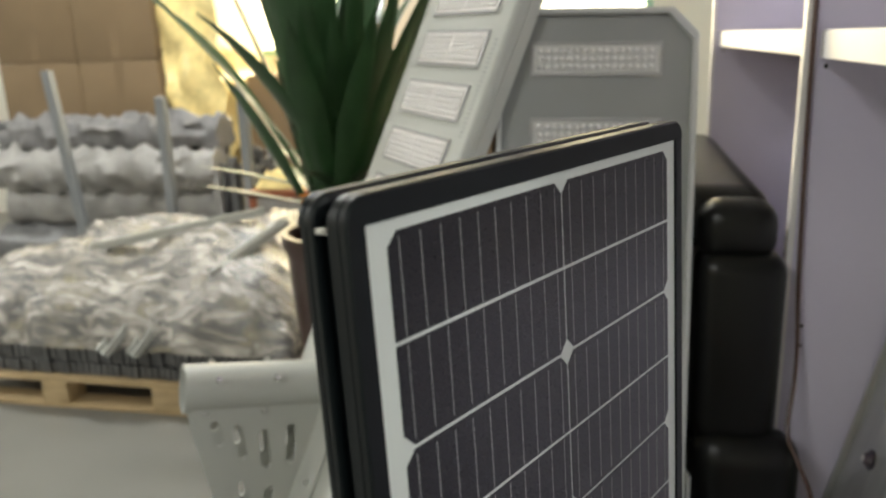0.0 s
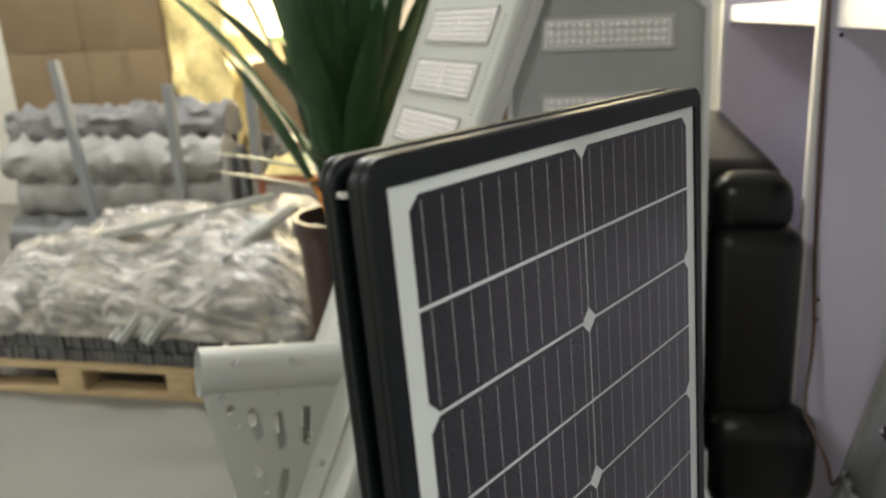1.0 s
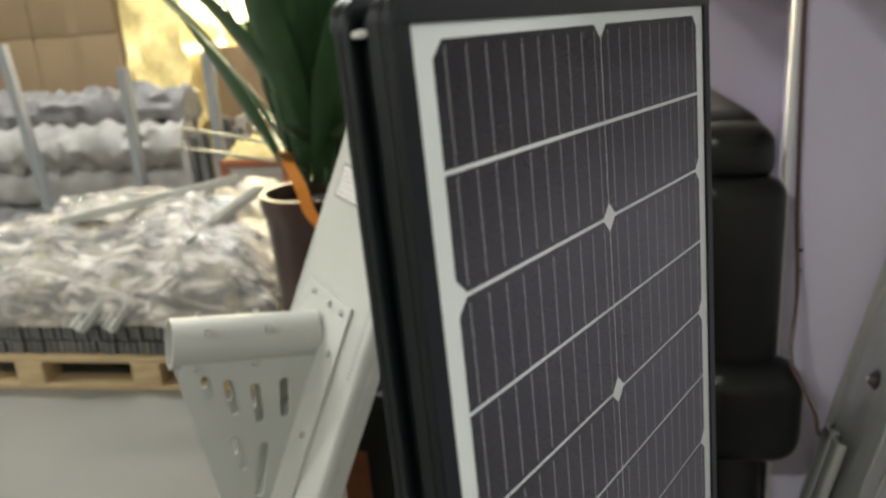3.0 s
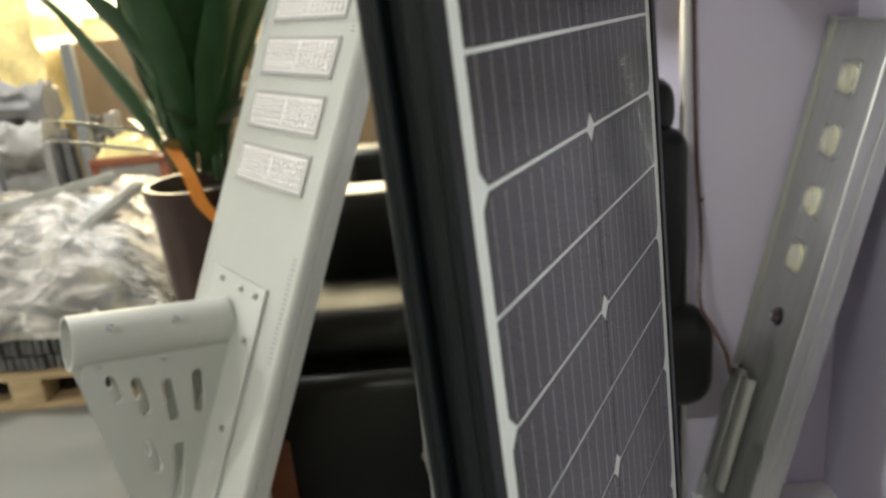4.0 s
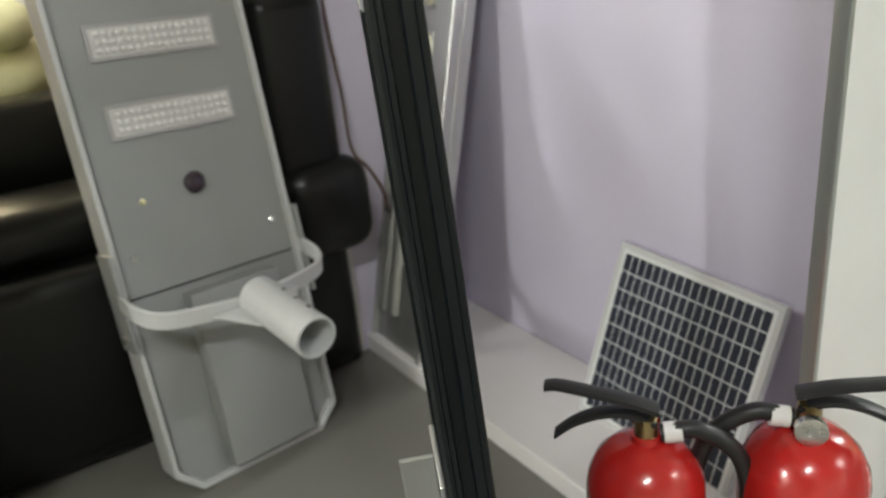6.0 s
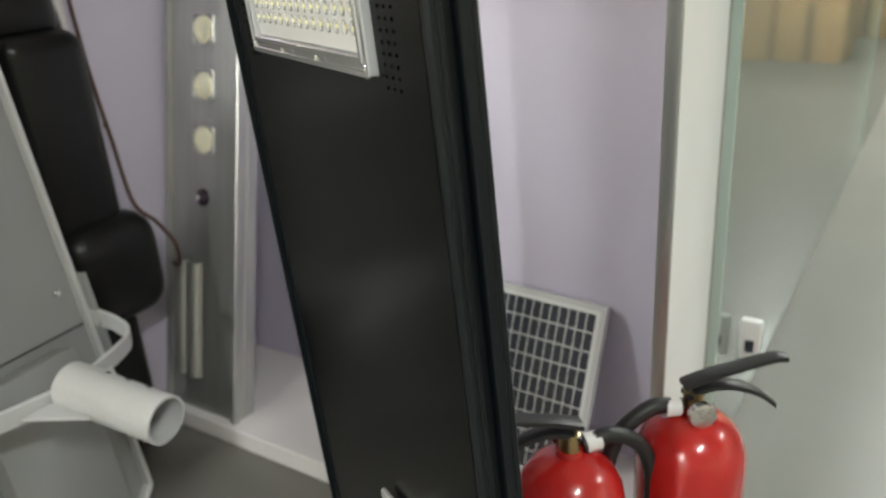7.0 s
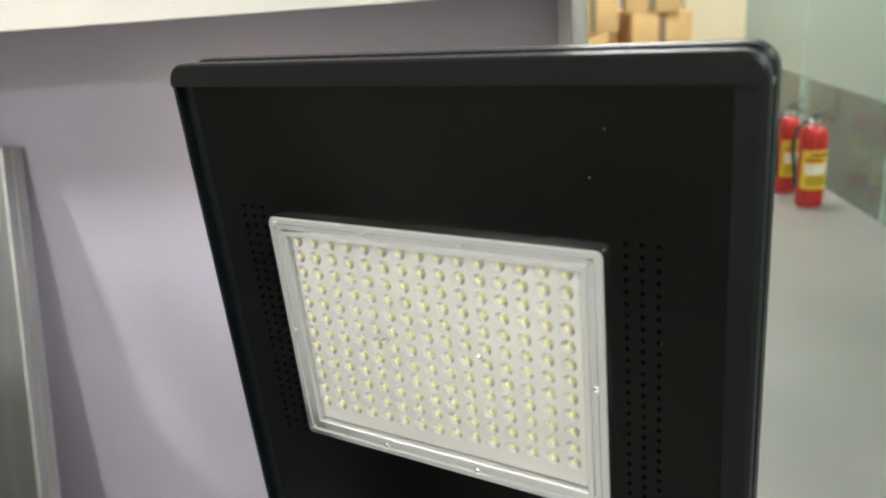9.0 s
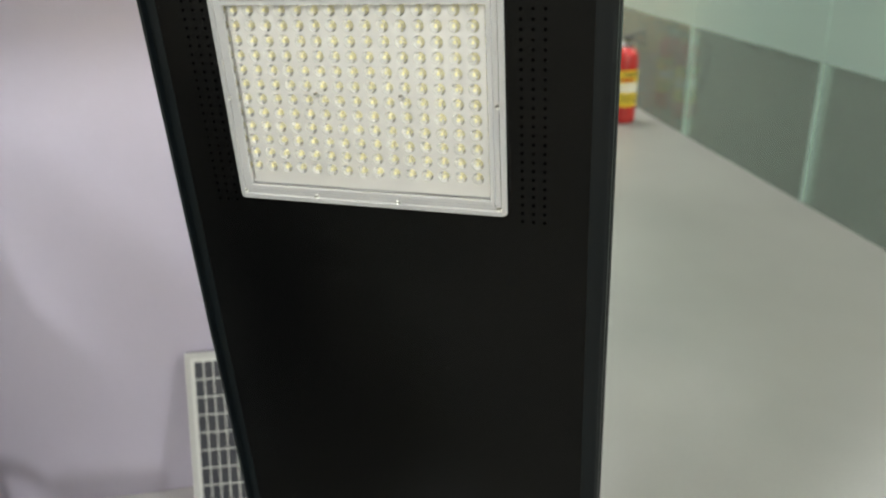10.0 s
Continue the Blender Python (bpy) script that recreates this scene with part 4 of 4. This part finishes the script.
def heap(name, x0, x1, y0, y1, z0, z1, seed, label, cat):
    """A lumpy film-wrapped load."""
    t = thing(name, pose(0, 0, 0), label, cat)
    r = random.Random(seed)
    for layer, (mat, grow) in enumerate(((M_LOAD, -0.015), (M_FILM, 0.004))):
        bm = bmesh.new()
        nx, ny = 90, 44
        grid = []
        for i in range(nx + 1):
            col = []
            for k in range(ny + 1):
                u, v = i / nx, k / ny
                x, y = x0 + u * (x1 - x0), y0 + v * (y1 - y0)
                edge = min(1, min(u, 1 - u) * 5) ** 0.5 * min(1, min(v, 1 - v) * 5) ** 0.5
                q = Vector((x * 3.2, y * 3.2, seed + 0.0))
                lump = noise.noise(q) * 0.09 + noise.noise(Vector((x * 5 + y * 4, y * 11 - x * 5, seed + 2.0))) * 0.035
                crease = abs(noise.noise(Vector((x * 9 + 1.5 * y, y * 22 - 6 * x, seed + layer * 3.1)))) * 0.034
                crease += abs(noise.noise(Vector((x * 30, y * 34 + 8 * x, seed + layer * 7.7)))) * 0.007
                z = z0 + edge * ((z1 - z0) * (0.72 + 0.2 * u) + lump) + (crease + grow) * (edge > 0.05)
                col.append(bm.verts.new((x, y + (0.03 * noise.noise(Vector((x * 8, v * 6, seed)))), max(z, z0))))
            grid.append(col)
        for i in range(nx):
            for k in range(ny):
                bm.faces.new((grid[i][k], grid[i + 1][k], grid[i + 1][k + 1], grid[i][k + 1]))
        part("load" if layer == 0 else "film", bm, mat, t, "crumpled clear stretch film" if layer else "", smooth=True)
    return t


heap("wrapped_load", -2.55, -1.06, 2.29, 3.30, 0.24, 0.61, 3, "heap of grey lamp parts wrapped in clear film on a pallet", "wrapped goods")
# loose bars sticking out of the wrap
for a, b, w in (((-1.78, 2.25, 0.245), (-1.57, 2.62, 0.60), 0.03), ((-1.66, 2.25, 0.245), (-1.50, 2.6, 0.565), 0.022), ((-1.95, 2.5, 0.57), (-1.35, 2.78, 0.66), 0.02),
                ((-1.42, 2.42, 0.50), (-1.24, 2.72, 0.63), 0.02)):
    bm = bmesh.new()
    a, b = Vector(a), Vector(b)
    ax = (b - a).normalized()
    s = ax.cross(Vector((0, 0, 1))).normalized()
    u = s.cross(ax)
    rings(bm, [[p + s * i * w + u * j * 0.014 for i, j in ((-1, -1), (1, -1), (1, 1), (0.8, 1), (0.8, -0.5), (-0.8, -0.5), (-0.8, 1), (-1, 1))] for p in (a, b)])
    tagged(part("metal_bar", bm, M_LIGHTGREY, None, "pale grey metal channel lying on the wrapped load"), category="metal bar", group="loose bars")
M_FOAM = material("pale_foam_wrap", (0.30, 0.29, 0.275), 0.7, spread=0.3, scale=10, bump=0.6, bump_scale=30)
bundle = thing("profile_bundle", pose(-1.72, 3.62, 0.126), "bundle of grey profiles standing upright on the pallet", "metal profiles")
for k in range(26):
    bm = bmesh.new()
    x, y, hh = rng.uniform(-0.26, 0.26), rng.uniform(-0.10, 0.12), rng.uniform(0.55, 0.68)
    lx = rng.uniform(-0.03, 0.03)
    rings(bm, [[Vector((x + lx * z + a * 0.019, y + c * 0.019, z)) for a, c in ((-1, -1), (1, -1), (1, 1), (-1, 1))] for z in (0, hh)])
    part("profile", bm, M_BUNDLE if k % 3 else M_FOAM, bundle)
# rolls of foam-wrapped profiles on the second pallet
for k, (z, r, y) in enumerate(((0.25, 0.13, 3.6), (0.25, 0.13, 3.9), (0.48, 0.13, 3.72), (0.68, 0.12, 3.65), (0.86, 0.10, 3.72))):
    bm = bmesh.new()
    loops = []
    for i in range(41):
        x = -3.3 + i * 0.033
        loops.append([Vector((x, y + (r + (0.02 if k < 3 else 0.05) * noise.noise(Vector((x * 11, a * 2, k)))) * math.cos(a), z + (r + (0.03 if k < 3 else 0.065) * noise.noise(Vector((x * 13, a * 2, k + 5)))) * math.sin(a)))
                      for a in (2 * math.pi * j / 18 for j in range(18))])
    rings(bm, loops)
    rr = part("wrapped_roll", bm, (M_BUNDLE, M_BUNDLE, M_FOAM, M_FOAM, M_ROLL)[k], None, "grey roll of profiles wrapped in film", smooth=True)
    tagged(rr, category="wrapped goods", group="wrapped rolls")
for x, y, h, lean in ((-2.13, 3.36, 1.08, 1), (-1.715, 3.38, 1.13, 1), (-2.62, 3.38, 1.22, -5)):
    bm = bmesh.new()
    rbox(bm, -0.022, 0.022, -0.022, 0.022, 0, h, b=0.003)
    o = part("steel_post", bm, M_POST, None, "grey square steel post standing among the pallets")
    o.matrix_basis = pose(x, y, 0, 0, lean, 0)
    tagged(o, category="post", group="steel posts")
# small wooden stool with a crumpled sheet of yellow film
stool = thing("stool", pose(-1.52, 3.41, 0), "dark red wooden stool behind the wrapped load", "stool")
box_part("seat", (-0.17, 0.17, -0.09, 0.09, 0.60, 0.635), M_WOODRED, stool, b=0.006)
for x in (-0.15, 0.15):
    for y in (-0.07, 0.07):
        box_part("leg", (x - 0.018, x + 0.018, y - 0.018, y + 0.018, 0, 0.60), M_WOODRED, stool)
box_part("apron", (-0.132, 0.132, -0.078, -0.064, 0.50, 0.60), M_FOAM, stool, label="pale front board")
bm = bmesh.new()
grid = [[bm.verts.new((-1.66 + 0.25 * i / 16, 3.335 + 0.14 * j / 10, 0.640 + 0.085 * (math.sin(math.pi * i / 16) * math.sin(math.pi * j / 10)) ** 0.5
                       * (1 + 0.6 * noise.noise(Vector((i * 0.5, j * 0.7, 3)))))) for j in range(11)] for i in range(17)]
for i in range(16):
    for j in range(10):
        bm.faces.new((grid[i][j], grid[i + 1][j], grid[i + 1][j + 1], grid[i][j + 1]))
tagged(part("film_sheet", bm, M_GOLD, None, "crumpled shiny yellow film lying on the stool", smooth=True), category="film")
# cardboard stack
for i, (x0, x1, y0, z0, z1) in enumerate(((-3.76, -3.20, 4.25, 0, 0.62), (-3.195, -2.66, 4.25, 0, 0.62), (-3.76, -3.20, 4.25, 0.622, 1.24), (-3.195, -2.66, 4.25, 0.622, 1.24),
                                          (-3.76, -3.20, 4.25, 1.242, 1.86), (-3.195, -2.66, 4.25, 1.242, 1.86))):
    b = thing("cardboard_box", pose(0, 0, 0), "plain brown cardboard carton in a stack", "box", "carton stack")
    box_part("carton", (x0, x1, y0, y0 + 0.6, z0, z1), M_CARDBOARD, b, b=0.006)
    box_part("tape", ((x0 + x1) / 2 - 0.03, (x0 + x1) / 2 + 0.03, y0 - 0.0015, y0, z0 + 0.01, z1 - 0.01), M_CARDBOARD, b, b=0, label="brown packing tape")
# film-wrapped yellow cartons by the window
bm = bmesh.new()
loops = []
for i in range(29):
    z = i * 0.07
    loops.append([Vector((x + 0.05 * noise.noise(Vector((x * 7, z * 9, 2))), y + 0.07 * noise.noise(Vector((x * 9, z * 6, 8))), z)) for x, y in
                  [(-2.65 + 0.38 * k / 9, 4.3) for k in range(10)] + [(-2.27, 4.3 + 0.6 * k / 5) for k in range(1, 6)] + [(-2.27 - 0.38 * k / 9, 4.9) for k in range(1, 10)]])
rings(bm, loops)
tagged(part("wrapped_tower", bm, M_GOLD, None, "tall stack wrapped in shiny yellow film", smooth=True), category="wrapped goods")
for x0, z1 in ((-2.22, 1.12), (-1.70, 1.16), (-1.18, 1.0), (-0.66, 1.1)):
    b = thing("cardboard_box", pose(0, 0, 0), "brown cardboard carton by the window", "box", "carton row")
    box_part("carton", (x0, x0 + 0.48, 4.5, 5.0, 0, z1), M_CARDBOARD, b, b=0.006)
    box_part("tape", (x0 + 0.21, x0 + 0.27, 4.4985, 4.5, 0.01, z1 - 0.01), M_CARDBOARD, b, b=0, label="brown packing tape")

# ---- corridor with glass partitions ----


def glass_wall(name, x0, x1, y, n, frost):
    g = tagged(thing(name, pose(0, y, 0), "green-tinted glass partition with slim posts", "partition"), kind="structure")
    L = (x1 - x0) / n
    box_part("head_rail", (x0, x1, -0.025, 0.025, 2.75, 2.8), M_STEEL, g, b=0.002)
    for k in range(n + 1):
        box_part("post", (x0 + k * L - 0.005, x0 + k * L + 0.005, -0.008, 0.008, 0.012, 2.75), M_FROST, g, b=0)
    for k in range(n):
        o = box_part("pane", (x0 + k * L + 0.008, x0 + (k + 1) * L - 0.008, -0.005, 0.005, 0.012, 2.75), M_GLASS, g, b=0)
        o.visible_shadow = False
        if frost:
            o = box_part("frosted_band", (x0 + k * L + 0.008, x0 + (k + 1) * L - 0.008, 0.0055, 0.0065, 0.58, 1.8), M_FROST, g, b=0, label="frosted film band")
            o.visible_shadow = False
    return g


glass_wall("partition_1", 0.9, 5.3, -1.32, 4, True)
glass_wall("partition_2", 0.70, 5.6, 0.378, 2, False)
for i, (x, y, z, w, d, h) in enumerate(((5.85, -0.22, 0, 0.5, 0.46, 0.42), (5.88, -0.20, 0.421, 0.46, 0.42, 0.38), (5.84, -0.24, 0.802, 0.44, 0.40, 0.34), (5.90, -0.76, 0, 0.55, 0.5, 0.52),
                                         (5.92, -0.78, 0.521, 0.5, 0.46, 0.40), (5.86, -0.74, 0.922, 0.42, 0.40, 0.36), (6.9, -0.5, 0, 0.6, 0.6, 0.9), (7.2, 0.05, 0, 0.6, 0.5, 0.8))):
    b = thing("cardboard_box", pose(x, y, z, 0, 0, (3, -4, 7, -2, 5, -6, 4, 8)[i]), "orange-brown cardboard carton stacked at the end of the corridor", "box", "corridor cartons")
    box_part("carton", (-w / 2, w / 2, -d / 2, d / 2, 0, h), M_KRAFT, b, b=0.006)
    box_part("tape", (-w / 2 - 0.0015, -w / 2, -0.03, 0.03, 0.01, h - 0.01), M_CARDBOARD, b, b=0, label="brown packing tape")
bm = bmesh.new()
rbox(bm, 6.3, 6.7, -1.95, -1.12, 0, CEIL)
structure("column", bm, M_CREAMWALL, "cream painted column at the end of the corridor")
# dark cabinets behind the glass
for x in (1.4, 2.7, 4.0):
    b = thing("cabinet", pose(x, -2.4, 0), "dark brown low cabinet behind the glass", "cabinet", "cabinets behind glass")
    box_part("carcass", (0, 1.1, 0, 0.45, 0, 0.72), M_CARDBOARD, b, b=0.004)
    for s in (0, 1):
        box_part("door", (0.01 + 0.55 * s, 0.54 + 0.55 * s, 0.452, 0.47, 0.05, 0.70), M_POST, b, b=0.002)
# socket box at the partition's foot
sk = thing("socket_box", pose(0.864, 0.345, 0.202), "small white socket box with a blue switch", "socket")
box_part("case", (-0.02, 0.0, -0.02, 0.018, 0, 0.085), M_WHITE, sk, b=0.004)
box_part("switch", (-0.023, -0.0205, -0.010, 0.006, 0.02, 0.045), M_BLUECELL, sk, b=0.001, label="blue switch")
